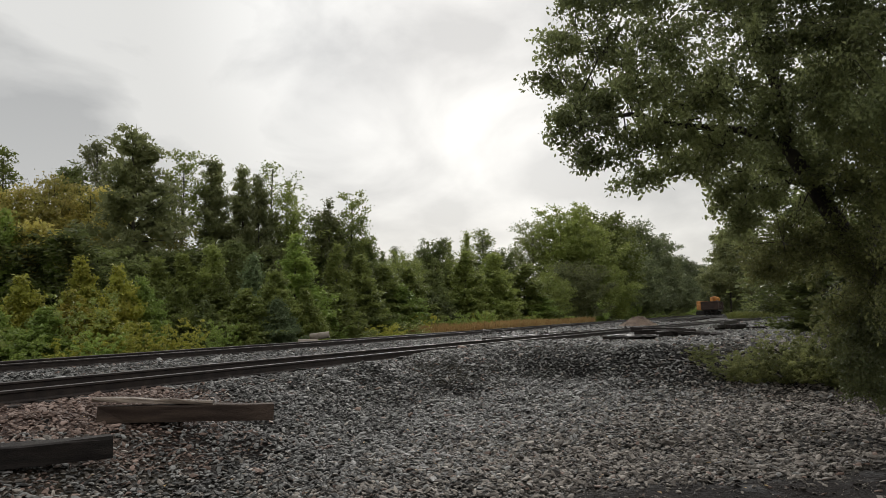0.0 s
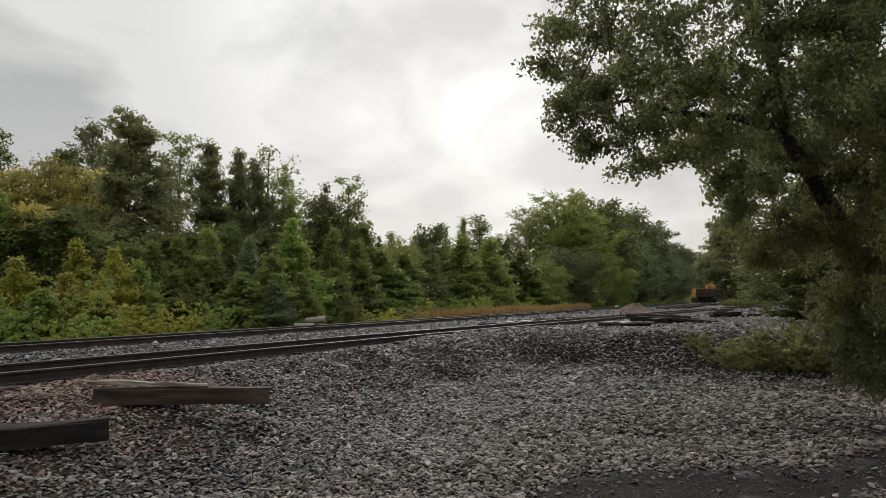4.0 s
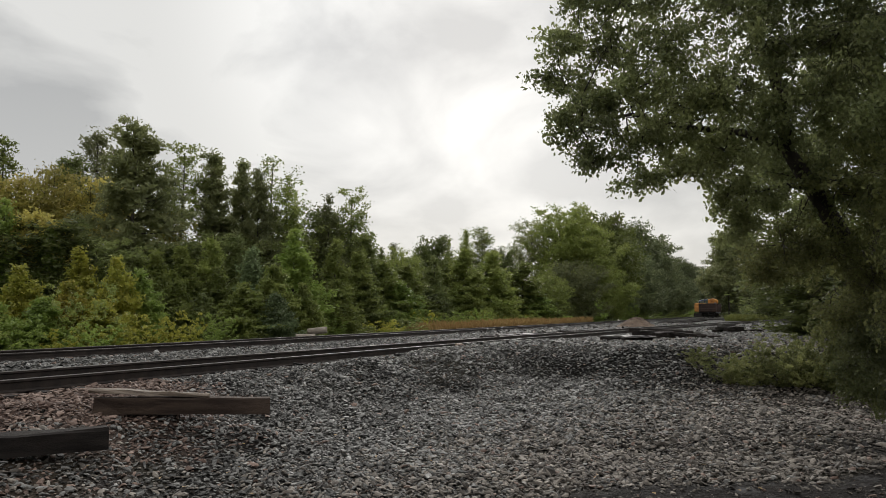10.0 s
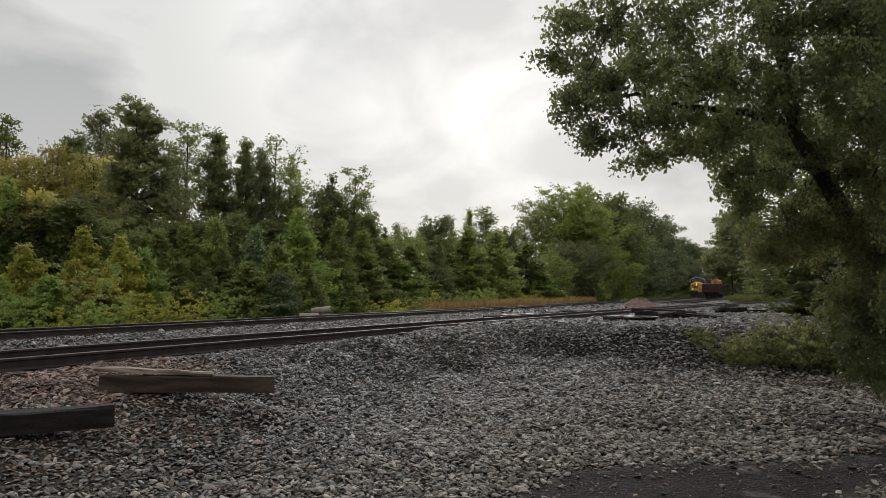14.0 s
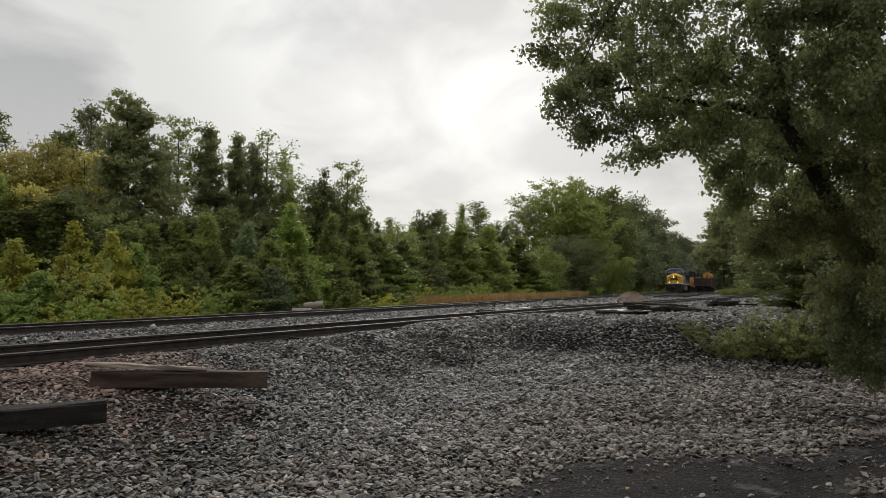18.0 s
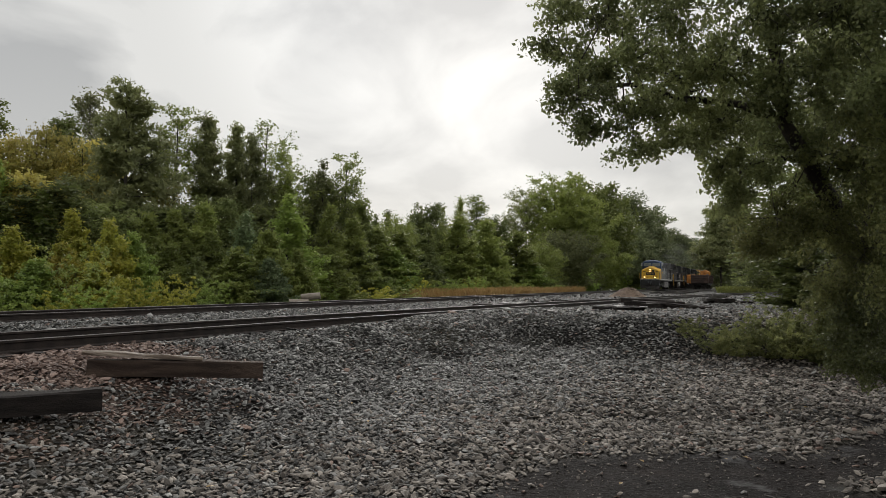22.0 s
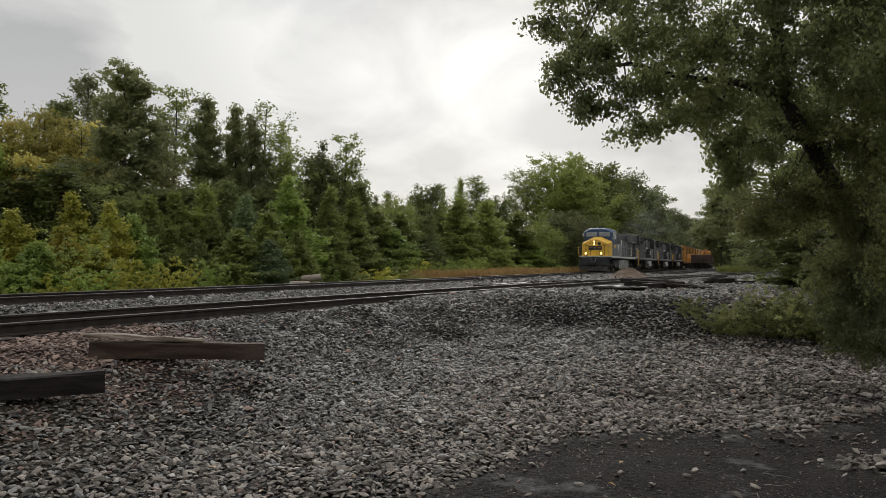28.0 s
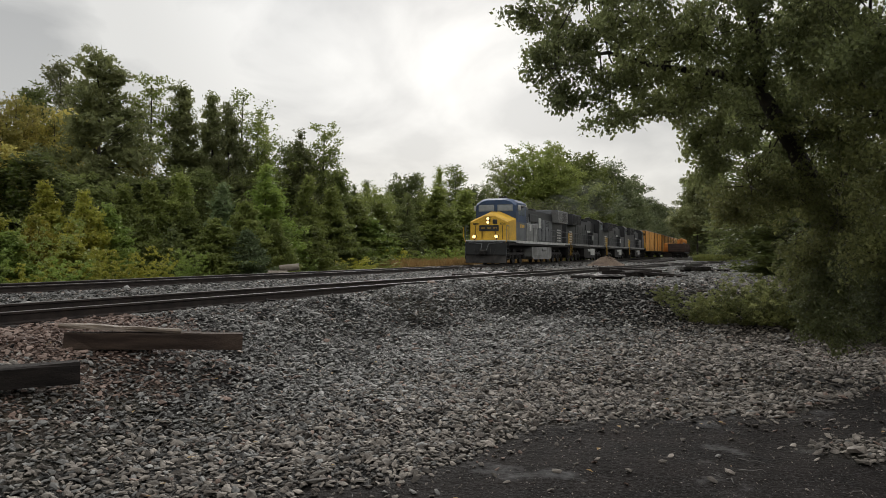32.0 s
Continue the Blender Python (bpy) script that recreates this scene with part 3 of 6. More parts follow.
stone_layer("ballast_gravel", "grey broken ballast stones at the edge of the dirt road", -7, 8, 4.2, 10.5, 0.0545, 0.0262, ICO, 11, keep_near, STONES)
stone_layer("ballast_gravel", "grey broken ballast stones heaped into a bank below the siding", -7, 13, 8, 21, 0.0645, 0.0300, ICO, 13, keep_mid, STONES)
stone_layer("ballast_gravel", "grey ballast stones between and beside the rails", -14, 16, 9, 44, 0.100, 0.047, CHIP, 17, keep_far, STONES)


def keep_distant(x, y, g):
    rail = np.minimum(np.abs(x - near_rail(y)), np.abs(x - near_rail(y - 0.67) + 1.27))
    main = np.minimum(np.abs(x - main_centre(y) - 0.8), np.abs(x - main_centre(y) + 0.8))
    return (np.hypot(x, y) >= 44) & (x > main_centre(y) - 2.4) & (x < near_rail(y) + 7) & (rail > 0.2) & (main > 0.2)


stone_layer("ballast_gravel", "coarse grey ballast between the two diverging tracks", -2, 38, 40, 90, 0.27, 0.085, OCTA, 19, keep_distant, STONES)

# ---- trees ----


def tube(path, r0, r1, sides=6):
    path = np.array(path, float)
    n = len(path)
    d = np.gradient(path, axis=0)
    d /= np.linalg.norm(d, axis=1)[:, None] + 1e-9
    ref = np.where(np.abs(d[:, 2:3]) > 0.9, [[1.0, 0, 0]], [[0, 0, 1.0]])
    u = np.cross(d, ref)
    u /= np.linalg.norm(u, axis=1)[:, None]
    w = np.cross(d, u)
    a = np.arange(sides) * 2 * math.pi / sides
    r = np.linspace(r0, r1, n)[:, None, None]
    v = path[:, None] + r * (np.cos(a)[None, :, None] * u[:, None] + np.sin(a)[None, :, None] * w[:, None])
    i = np.arange(n * sides).reshape(n, sides)
    p, q = i[:-1], i[1:]
    return v.reshape(-1, 3), np.stack([p, np.roll(p, -1, 1), np.roll(q, -1, 1), q], -1).reshape(-1, 4)


def join(pieces):
    vs, fs, off = [], [], 0
    for v, f in pieces:
        vs.append(v), fs.append(f + off)
        off += len(v)
    return np.concatenate(vs), np.concatenate(fs)


def leaves(points, size, g, flat=0.5, narrow=0.6, droop=0.0):
    """A folded leaf blade of four corners and a mid crease at every point."""
    n = len(points)
    s = size * g.uniform(0.6, 1.4, n)
    nm = g.normal(0, 1, (n, 3)) + np.array([0, 0, 1.1 * flat * 2])
    nm /= np.linalg.norm(nm, axis=1)[:, None]
    ax = np.cross(nm, g.normal(0, 1, (n, 3)))
    ax[:, 2] -= droop
    ax /= np.linalg.norm(ax, axis=1)[:, None] + 1e-9
    sd = np.cross(ax, nm)
    sd /= np.linalg.norm(sd, axis=1)[:, None] + 1e-9
    s = s[:, None]
    v = np.stack([points - ax * s * 0.5, points + sd * s * narrow * 0.5 + nm * s * 0.12, points + ax * s * 0.5, points - sd * s * narrow * 0.5 + nm * s * 0.12], 1)
    i = np.arange(n * 4).reshape(n, 4)
    return v.reshape(-1, 3), i


def sprays(points, size, g, narrow=0.85):
    """Small pointed leaf blades, three corners each, for crowns seen from afar."""
    n = len(points)
    s = (size * g.uniform(0.6, 1.4, n))[:, None]
    nm = g.normal(0, 1, (n, 3)) + np.array([0, 0, 1.1])
    ax = np.cross(nm, g.normal(0, 1, (n, 3)))
    ax /= np.linalg.norm(ax, axis=1)[:, None] + 1e-9
    sd = np.cross(ax, nm)
    sd /= np.linalg.norm(sd, axis=1)[:, None] + 1e-9
    v = np.stack([points - ax * s * 0.4 - sd * s * narrow * 0.5, points - ax * s * 0.4 + sd * s * narrow * 0.5, points + ax * s * 0.6], 1)
    return v.reshape(-1, 3), np.arange(n * 3).reshape(n, 3)


def bent(a, b, g, sag=0.1, n=5):
    a, b = np.array(a, float), np.array(b, float)
    t = np.linspace(0, 1, n)[:, None]
    p = a + (b - a) * t
    p[1:-1] += g.normal(0, sag * np.linalg.norm(b - a) * 0.35, (n - 2, 3))
    return p


def shape(kind, z):
    """Half width of a crown, 0 to 1, at the share z of its height."""
    if kind == "round":
        return np.sqrt(np.clip(1 - ((z - 0.52) / 0.56) ** 2, 0.05, 1))
    if kind == "sapling":
        return np.clip((1.02 - z) ** 0.9, 0, 1) * np.clip(0.6 + 2.2 * z, 0, 1) * 1.12
    if kind in ("tier", "spire"):
        return np.clip((1.02 - z) ** 0.95, 0, 1)
    if kind == "pine":
        return np.clip((1.04 - z) ** 0.55, 0, 1) * np.clip(0.45 + 1.3 * z, 0, 1)
    if kind == "open":
        return 0.35 + 0.65 * np.sin(np.pi * np.clip((1.03 - z) / 0.8, 0.05, 1))
    return np.sqrt(np.clip(1 - ((z - 0.3) / 0.72) ** 2, 0.05, 1))


# foot of the crown, branches, slope of the branches low and high, clumps a branch, leaves a clump, clump size, leaf width
HABIT = {
    "round": (0.10, 64, 0.25, 1.10, 9, 26, 0.34, 0.85),
    "sapling": (0.03, 56, 0.35, 0.95, 8, 26, 0.25, 0.75),
    "tier": (0.02, 72, -0.05, 0.50, 7, 26, 0.23, 0.60),
    "spire": (0.12, 60, 0.20, 0.70, 7, 26, 0.26, 0.50),
    "pine": (0.28, 92, 0.05, 0.62, 5, 27, 0.23, 0.40),
    "open": (0.34, 30, 0.60, 1.10, 9, 19, 0.28, 0.80),
    "shrub": (0.00, 26, 0.35, 1.20, 7, 16, 0.15, 0.80),
    "weed": (0.00, 30, 0.50, 1.30, 7, 14, 0.13, 0.35),
}


def make_tree(kind, tint, seed, tall, wide, name, label):
    """A tree at the origin: tapered trunk, a branch at each height, leaf clumps along every branch."""
    g = np.random.RandomState(seed)
    foot, n, low, top, clumps, per, puff, narrow = HABIT[kind]
    bush = kind in ("shrub", "weed")
    far = tall > 11.5 and wide > 7
    n = int(n * (1.25 if wide > 7 else 1.0))
    lean = g.normal(0, 0.025, 2) * tall
    z = foot + (1 - foot) * (np.arange(n) + g.uniform(0, 1, n)) / n
    if kind == "pine":
        whorl = np.linspace(foot, 0.97, 13) + g.normal(0, 0.015, 13)
        z = whorl[np.abs(z[:, None] - whorl[None]).argmin(1)] + g.normal(0, 0.028, n)
    az = np.arange(n) * 2.4 + g.normal(0, 0.5, n)
    lobe = 1 + 0.22 * np.sin(az + g.uniform(0, 6)) + 0.18 * np.sin(2 * az + 9 * z + g.uniform(0, 6))
    el = low + (top - low) * z + g.normal(0, 0.14, n)
    reach = wide / 2 * 1.12 * shape(kind, z) * lobe * g.uniform(0.62, 1.15, n)
    L = reach / np.maximum(np.cos(el), 0.42)
    side = np.stack([-np.sin(az), np.cos(az), 0 * az], 1)
    z0 = np.maximum(z * tall - L * np.sin(el) * 0.9, 0.35 * z * tall)
    el = np.arctan2(z * tall - z0, reach)
    L = np.hypot(z * tall - z0, reach)
    way = np.stack([np.cos(az) * np.cos(el), np.sin(az) * np.cos(el), np.sin(el)], 1)
    root = np.stack([lean[0] * z0 / tall, lean[1] * z0 / tall, z0], 1)
    if bush:
        root = root * np.array([0.2, 0.2, 0.1]) + g.normal(0, 0.06, (n, 3)) * wide * np.array([1, 1, 0])
        way = np.stack([np.cos(az) * L, np.sin(az) * L, z * tall], 1)
        L = np.linalg.norm(way, axis=1)
        way = way / L[:, None]
    pieces = []
    if not bush:
        t = np.linspace(-0.03, 1, 9)
        wobble = 0.008 * tall * np.sin(5 * t + seed)
        trunk = np.stack([lean[0] * t + wobble, lean[1] * t, t * tall * 0.96], 1)
        pieces.append(tube(trunk, 0.013 * tall, 0.002 * tall, 7))
    for i in range(0, n, 3 if far else 1):
        t = np.linspace(0, 1, 4)[:, None]
        pieces.append(tube(root[i] + way[i] * L[i] * t + np.array([0, 0, 0.08]) * L[i] * t * t, 0.0035 * tall * (1.25 - z[i]), 0.0008 * tall, 3))
    total = n * clumps
    pick = g.choice(n, total, p=L / L.sum())
    t = np.sqrt(g.uniform(0.10, 1.0, total))
    off = g.normal(0, 0.24, total) * L[pick] * (1.25 - 0.6 * t)
    centre = root[pick] + way[pick] * (L[pick] * t)[:, None] + side[pick] * off[:, None]
    centre[:, 2] += 0.08 * L[pick] * t * t
    centre = np.concatenate([centre, np.stack([np.full(3, lean[0]), np.full(3, lean[1]), tall * np.linspace(0.92, 0.985, 3)], 1)])
    total += 3
    r = puff * (tall / 6) ** (0.35 if not bush else 0.6) * max(1.0, wide / 6.5) * g.uniform(0.6, 1.3, total)
    q = np.clip(g.standard_t(5, (total, per, 3)), -1.9, 1.9) * np.array([0.62, 0.62, 0.36])
    pts = (centre[:, None] + q * r[:, None, None]).reshape(-1, 3)
    pts[:, 2] = np.maximum(pts[:, 2], 0.04)
    size = (0.135 if not bush else 0.11) * (tall / 6) ** 0.3 * max(1.0, wide / 6.0) * (1.25 if kind in ("pine", "tier") else 1.0)
    crown = sprays(pts, size, g, narrow)
    if kind not in ("open", "shrub", "weed"):
        inner = centre[::2].repeat(5, 0) * np.array([0.62, 0.62, 0.97]) + g.normal(0, 0.25, (len(centre[::2]) * 5, 3)) * r[::2].repeat(5)[:, None]
        inner[:, 2] = np.maximum(inner[:, 2], 0.05)
        crown = join([crown, sprays(inner, size * 2.0, g, 0.9)])
    holder = thing(name, Matrix(), label, "bush" if bush else "tree", "woods along the line")
    v, f = join(pieces)
    ob = new("stem" if bush else "trunk", fast_mesh("trunk", v, f, BARK, smooth=True))
    ob.parent = holder
    ob = new("crown", fast_mesh("crown", *crown, GREENS[tint]))
    ob.parent = holder
    return holder


TINT_WORDS = {"deep": "dark green", "mid": "green", "light": "light green", "blue": "blue-green", "yellow": "yellow-green", "brown": "green and brown", "pine": "dark green", "dark": "very dark green", "pale": "pale green", "turning": "yellow-orange", "under": "shaded green", "haze": "haze-greyed green", "oak_lit": "olive green"}
KIND_WORDS = {"round": ("broadleaf_tree", "rounded %s broadleaf tree in the wood behind the tracks"), "open": ("slender_tree", "slender open %s tree rising out of the wood"),
              "pine": ("pine_tree", "tall %s pine with tiered open branches"), "spire": ("pine_tree", "pointed dense %s pine over the wood"), "tier": ("cedar_tree", "dense layered %s cedar at the edge of the wood"),
              "sapling": ("sapling", "leafy upright %s young tree at the wood's edge"), "weed": ("weedy_bush", "loose %s brush at the end of the gravel bank"), "shrub": ("bush", "low %s bush at the edge of the wood")}
MADE = {}


def plant(x, y, tall, wide, kind, tint):
    """Two different trees of each kind, tint and size are grown; further ones are turned and scaled copies."""
    key = (kind, tint, min(4, int(tall / 4.5)))
    made = MADE.setdefault(key, [])
    z = float(height(x, y)) - 0.05
    name, words = KIND_WORDS[kind]
    m = pose(x, y, z, 0, 0, random.uniform(0, 360))
    if len(made) < 2:
        ob = make_tree(kind, tint, 100 + 7 * sum(len(v) for v in MADE.values()), tall, wide, name, words % TINT_WORDS[tint])
        ob.matrix_basis = m
        made.append((ob, tall, wide))
        return ob
    ob, t0, w0 = random.choice(made)
    c = copy_thing(ob, m)
    c.scale = (wide / w0, wide / w0, tall / t0)
    return c


BACK = [
    (-28.4, 44.0, 10.0, 4.9, "round", "brown"),
    (-26.8, 46.0, 12.3, 1.7, "open", "mid"),
    (-23.9, 43.0, 9.1, 4.1, "round", "brown"),
    (-23.4, 45.0, 10.3, 4.0, "round", "brown"),
    (-23.4, 48.0, 11.4, 6.4, "pine", "deep"),
    (-22.6, 50.0, 13.9, 2.1, "open", "pale"),
    (-21.1, 46.0, 9.8, 4.1, "round", "brown"),
    (-16.7, 42.0, 12.3, 7.6, "pine", "dark"),
    (-16.2, 47.0, 11.9, 2.9, "open", "mid"),
    (-20.2, 47.0, 9.5, 3.8, "open", "brown"),
    (-16.5, 46.0, 7.6, 3.7, "open", "brown"),
    (-14.0, 48.0, 11.6, 3.7, "pine", "dark"),
    (-13.0, 49.0, 11.4, 3.0, "pine", "dark"),
    (-11.5, 50.0, 11.8, 3.9, "open", "deep"),
    (-11.5, 48.0, 10.6, 3.5, "pine", "dark"),
    (-10.1, 50.0, 9.7, 2.2, "open", "mid"),
    (-13.8, 50.0, 7.1, 4.8, "open", "deep"),
    (-10.3, 51.0, 8.4, 4.1, "open", "mid"),
    (-7.5, 52.0, 9.6, 4.8, "spire", "dark"),
    (-6.6, 54.0, 10.3, 2.4, "open", "mid"),
    (-8.1, 54.0, 8.8, 4.4, "round", "deep"),
    (-5.9, 56.0, 7.3, 2.5, "round", "deep"),
]
MID = [
    (-6.2, 78.0, 8.3, 5.3, "spire", "deep"),
    (-2.9, 82.0, 8.6, 5.6, "spire", "mid"),
    (-5.2, 80.0, 8.8, 2.7, "spire", "dark"),
    (-1.0, 76.0, 9.0, 3.9, "round", "deep"),
    (2.8, 84.0, 10.9, 5.7, "spire", "mid"),
    (0.8, 84.0, 9.6, 5.7, "spire", "mid"),
    (4.8, 86.0, 11.0, 2.8, "open", "mid"),
    (7.6, 92.0, 9.3, 4.1, "round", "deep"),
    (13.0, 112.0, 14.9, 6.6, "round", "dark"),
    (16.9, 108.0, 16.7, 8.7, "round", "mid"),
    (26.6, 128.0, 18.3, 11.8, "round", "mid"),
    (20.1, 110.0, 14.5, 8.9, "round", "mid"),
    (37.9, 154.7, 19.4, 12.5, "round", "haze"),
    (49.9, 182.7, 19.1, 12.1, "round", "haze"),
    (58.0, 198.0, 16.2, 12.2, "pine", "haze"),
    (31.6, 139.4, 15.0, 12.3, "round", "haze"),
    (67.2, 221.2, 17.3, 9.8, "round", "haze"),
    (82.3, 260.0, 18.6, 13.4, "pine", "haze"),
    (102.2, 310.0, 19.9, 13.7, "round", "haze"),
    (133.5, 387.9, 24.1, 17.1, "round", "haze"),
]
RIGHT = [
    (63.9, 172.0, 19.5, 15.6, "pine", "dark"),
    (65.9, 165.0, 19.6, 13.6, "pine", "dark"),
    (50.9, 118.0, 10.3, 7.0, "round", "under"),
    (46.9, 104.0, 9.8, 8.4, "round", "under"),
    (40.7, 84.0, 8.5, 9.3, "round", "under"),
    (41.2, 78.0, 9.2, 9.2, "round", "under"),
]
FRONT = [
    (-19.6, 31.0, 4.8, 3.2, "sapling", "light"),
    (-19.0, 33.0, 6.4, 2.9, "sapling", "light"),
    (-18.1, 34.0, 5.9, 2.5, "round", "brown"),
    (-16.0, 29.0, 3.3, 2.3, "sapling", "yellow"),
    (-16.7, 33.0, 5.1, 2.2, "sapling", "light"),
    (-14.9, 32.0, 4.2, 1.9, "sapling", "yellow"),
    (-14.0, 29.0, 2.7, 2.3, "sapling", "turning"),
    (-13.2, 31.0, 3.8, 2.1, "sapling", "yellow"),
    (-12.6, 32.0, 3.3, 2.1, "sapling", "light"),
    (-15.8, 27.0, 2.1, 2.4, "sapling", "light"),
    (-14.1, 27.0, 2.1, 2.2, "sapling", "light"),
    (-12.3, 28.0, 2.0, 1.9, "sapling", "yellow"),
    (-13.4, 36.0, 4.4, 2.4, "sapling", "mid"),
    (-12.7, 38.0, 4.8, 3.5, "tier", "mid"),
    (-12.2, 35.0, 2.9, 3.3, "tier", "mid"),
    (-12.1, 40.0, 5.5, 2.9, "sapling", "mid"),
    (-11.2, 38.0, 3.7, 4.2, "tier", "mid"),
    (-9.7, 39.0, 4.8, 2.3, "sapling", "blue"),
    (-9.2, 36.0, 2.8, 4.6, "tier", "mid"),
    (-7.9, 41.0, 6.0, 3.6, "sapling", "light"),
    (-8.0, 37.0, 3.7, 3.8, "tier", "mid"),
    (-6.9, 38.0, 2.9, 3.2, "tier", "mid"),
    (-7.6, 35.5, 2.3, 2.1, "sapling", "blue"),
    (-11.2, 36.0, 2.3, 3.4, "tier", "deep"),
    (-6.6, 46.0, 6.0, 3.0, "sapling", "mid"),
    (-5.5, 50.0, 5.6, 3.7, "sapling", "mid"),
    (-6.1, 44.0, 3.4, 4.5, "tier", "mid"),
    (-4.2, 56.0, 5.3, 4.5, "sapling", "mid"),
    (-4.9, 50.0, 3.3, 4.7, "tier", "deep"),
    (-2.3, 60.0, 5.4, 4.4, "sapling", "mid"),
    (-3.2, 56.0, 3.8, 4.1, "sapling", "light"),
    (-0.4, 66.0, 6.4, 5.0, "spire", "deep"),
    (1.9, 70.0, 7.4, 5.7, "sapling", "mid"),
    (-1.0, 62.0, 3.4, 5.8, "tier", "deep"),
    (4.9, 76.0, 7.6, 5.6, "sapling", "mid"),
    (1.9, 68.0, 3.8, 6.9, "tier", "mid"),
    (8.5, 84.0, 7.0, 6.8, "sapling", "mid"),
    (5.5, 76.0, 4.7, 6.4, "tier", "mid"),
    (9.8, 84.0, 4.0, 5.6, "sapling", "light"),
    (16.1, 96.7, 7.8, 7.5, "round", "dark"),
    (12.4, 92.0, 6.2, 6.1, "round", "mid"),
    (24.8, 117.9, 8.1, 7.8, "round", "mid"),
    (19.7, 101.8, 4.1, 4.5, "sapling", "light"),
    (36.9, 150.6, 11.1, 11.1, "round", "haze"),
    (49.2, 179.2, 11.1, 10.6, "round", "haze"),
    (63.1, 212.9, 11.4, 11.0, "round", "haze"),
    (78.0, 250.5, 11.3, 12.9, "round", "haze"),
]

for rows in (BACK, MID, RIGHT, FRONT):
    for row in rows:
        plant(*row)

# dense wood behind the edge trees
for i in range(16):
    y = 34 + 3.6 * i
    plant(float(main_centre(y)) - 13.0 - random.uniform(0, 3), y, 4.2 + 0.03 * y + random.uniform(-0.4, 0.8), random.uniform(3.8, 5.0), "round", random.choice(("deep", "mid", "deep")))
# wood beyond the spur and behind the oak
for i in range(10):
    plant(12.5 + 2.0 * i, 24 + 3.5 * i + random.uniform(-1, 1), random.uniform(3.5, 5.5), random.uniform(4, 5.5), "round", "deep")

# yellow and green bushes right behind the main line
VERGE = [(-13.6, 24.5, 1.2, 2.0, "light"), (-12.2, 25.5, 0.9, 1.8, "yellow"), (-11.2, 25.0, 1.1, 1.6, "light"), (-10.0, 26.0, 1.2, 1.8, "yellow"), (-9.0, 27.0, 1.2, 1.5, "yellow"),
         (-15.5, 24.0, 2.0, 2.6, "mid"), (-8.3, 28.5, 1.2, 1.3, "light"), (-17.5, 24.0, 2.2, 2.6, "light"), (-12.6, 27.5, 2.4, 2.2, "mid"), (-19.5, 24.0, 2.2, 2.6, "mid")]
for x, y, h, w, tint in VERGE:
    plant(x, y, h, w, "shrub", tint)
for i in range(26):
    y = 34 + i * 1.75
    plant(float(main_centre(y)) - 5.5 - random.uniform(0, 2.5), y, random.uniform(0.8, 1.8), random.uniform(1.4, 2.6), "shrub", random.choice(("light", "mid", "light", "yellow")))
for i in range(24):
    y = 84 + 7 * i
    plant(float(main_centre(y)) - 6.0 - random.uniform(0, 3.0), y, random.uniform(1.6, 2.8), random.uniform(3.5, 5.5), "shrub", random.choice(("mid", "deep", "light")))
for i in range(12):
    y = 112 + 7 * i
    plant(float(spur_centre(y)) + 7.5 + 0.04 * (y - 112) * 3 + random.uniform(0, 2.5), y, random.uniform(2.2, 3.4), random.uniform(5, 7), "shrub", random.choice(("mid", "deep")))


def grass_band(name, label, tint, count, place, tall, seed):
    g = np.random.RandomState(seed)
    x, y = place(g, count)
    z = height(x, y)
    h = tall * g.uniform(0.4, 1.2, count)
    a = g.uniform(0, 6.28, count)
    w = (0.012 + 0.012 * g.uniform(0, 1, count)) * (0.35 if tall < 0.4 else 1.0)
    lx, ly = g.normal(0, 0.25, count) * h, g.normal(0, 0.25, count) * h
    v = np.stack([np.stack([x - w * np.cos(a), y - w * np.sin(a), z], 1), np.stack([x + w * np.cos(a), y + w * np.sin(a), z], 1),
                  np.stack([x + 0.4 * lx + 0.6 * w * np.cos(a), y + 0.4 * ly, z + 0.65 * h], 1), np.stack([x + lx, y + ly, z + h], 1)], 1)
    f = np.arange(count * 4).reshape(count, 4)
    return tagged(new(name, fast_mesh(name, v.reshape(-1, 3), f, GREENS[tint])), label, "grass", kind="stuff")


def verge_place(y0, y1, near, far):
    def place(g, n):
        y = g.uniform(y0, y1, n)
        return main_centre(y) - g.uniform(near, far, n), y
    return place


grass_band("verge_grass", "short green grass on the verge behind the main line", "grass", 26000, verge_place(18, 75, 2.7, 7.5), 0.28, 31)
grass_band("dry_grass", "dry orange grass beside the main line", "orange", 16000, verge_place(52, 88, 2.4, 7.0), 0.8, 32)


def spur_place(g, n):
    y = g.uniform(112, 135, n)
    return spur_centre(y) + g.uniform(4.5, 15.0, n), y


grass_band("yellow_grass", "yellowing grass strip beside the spur track", "grass", 12000, spur_place, 0.9, 34)

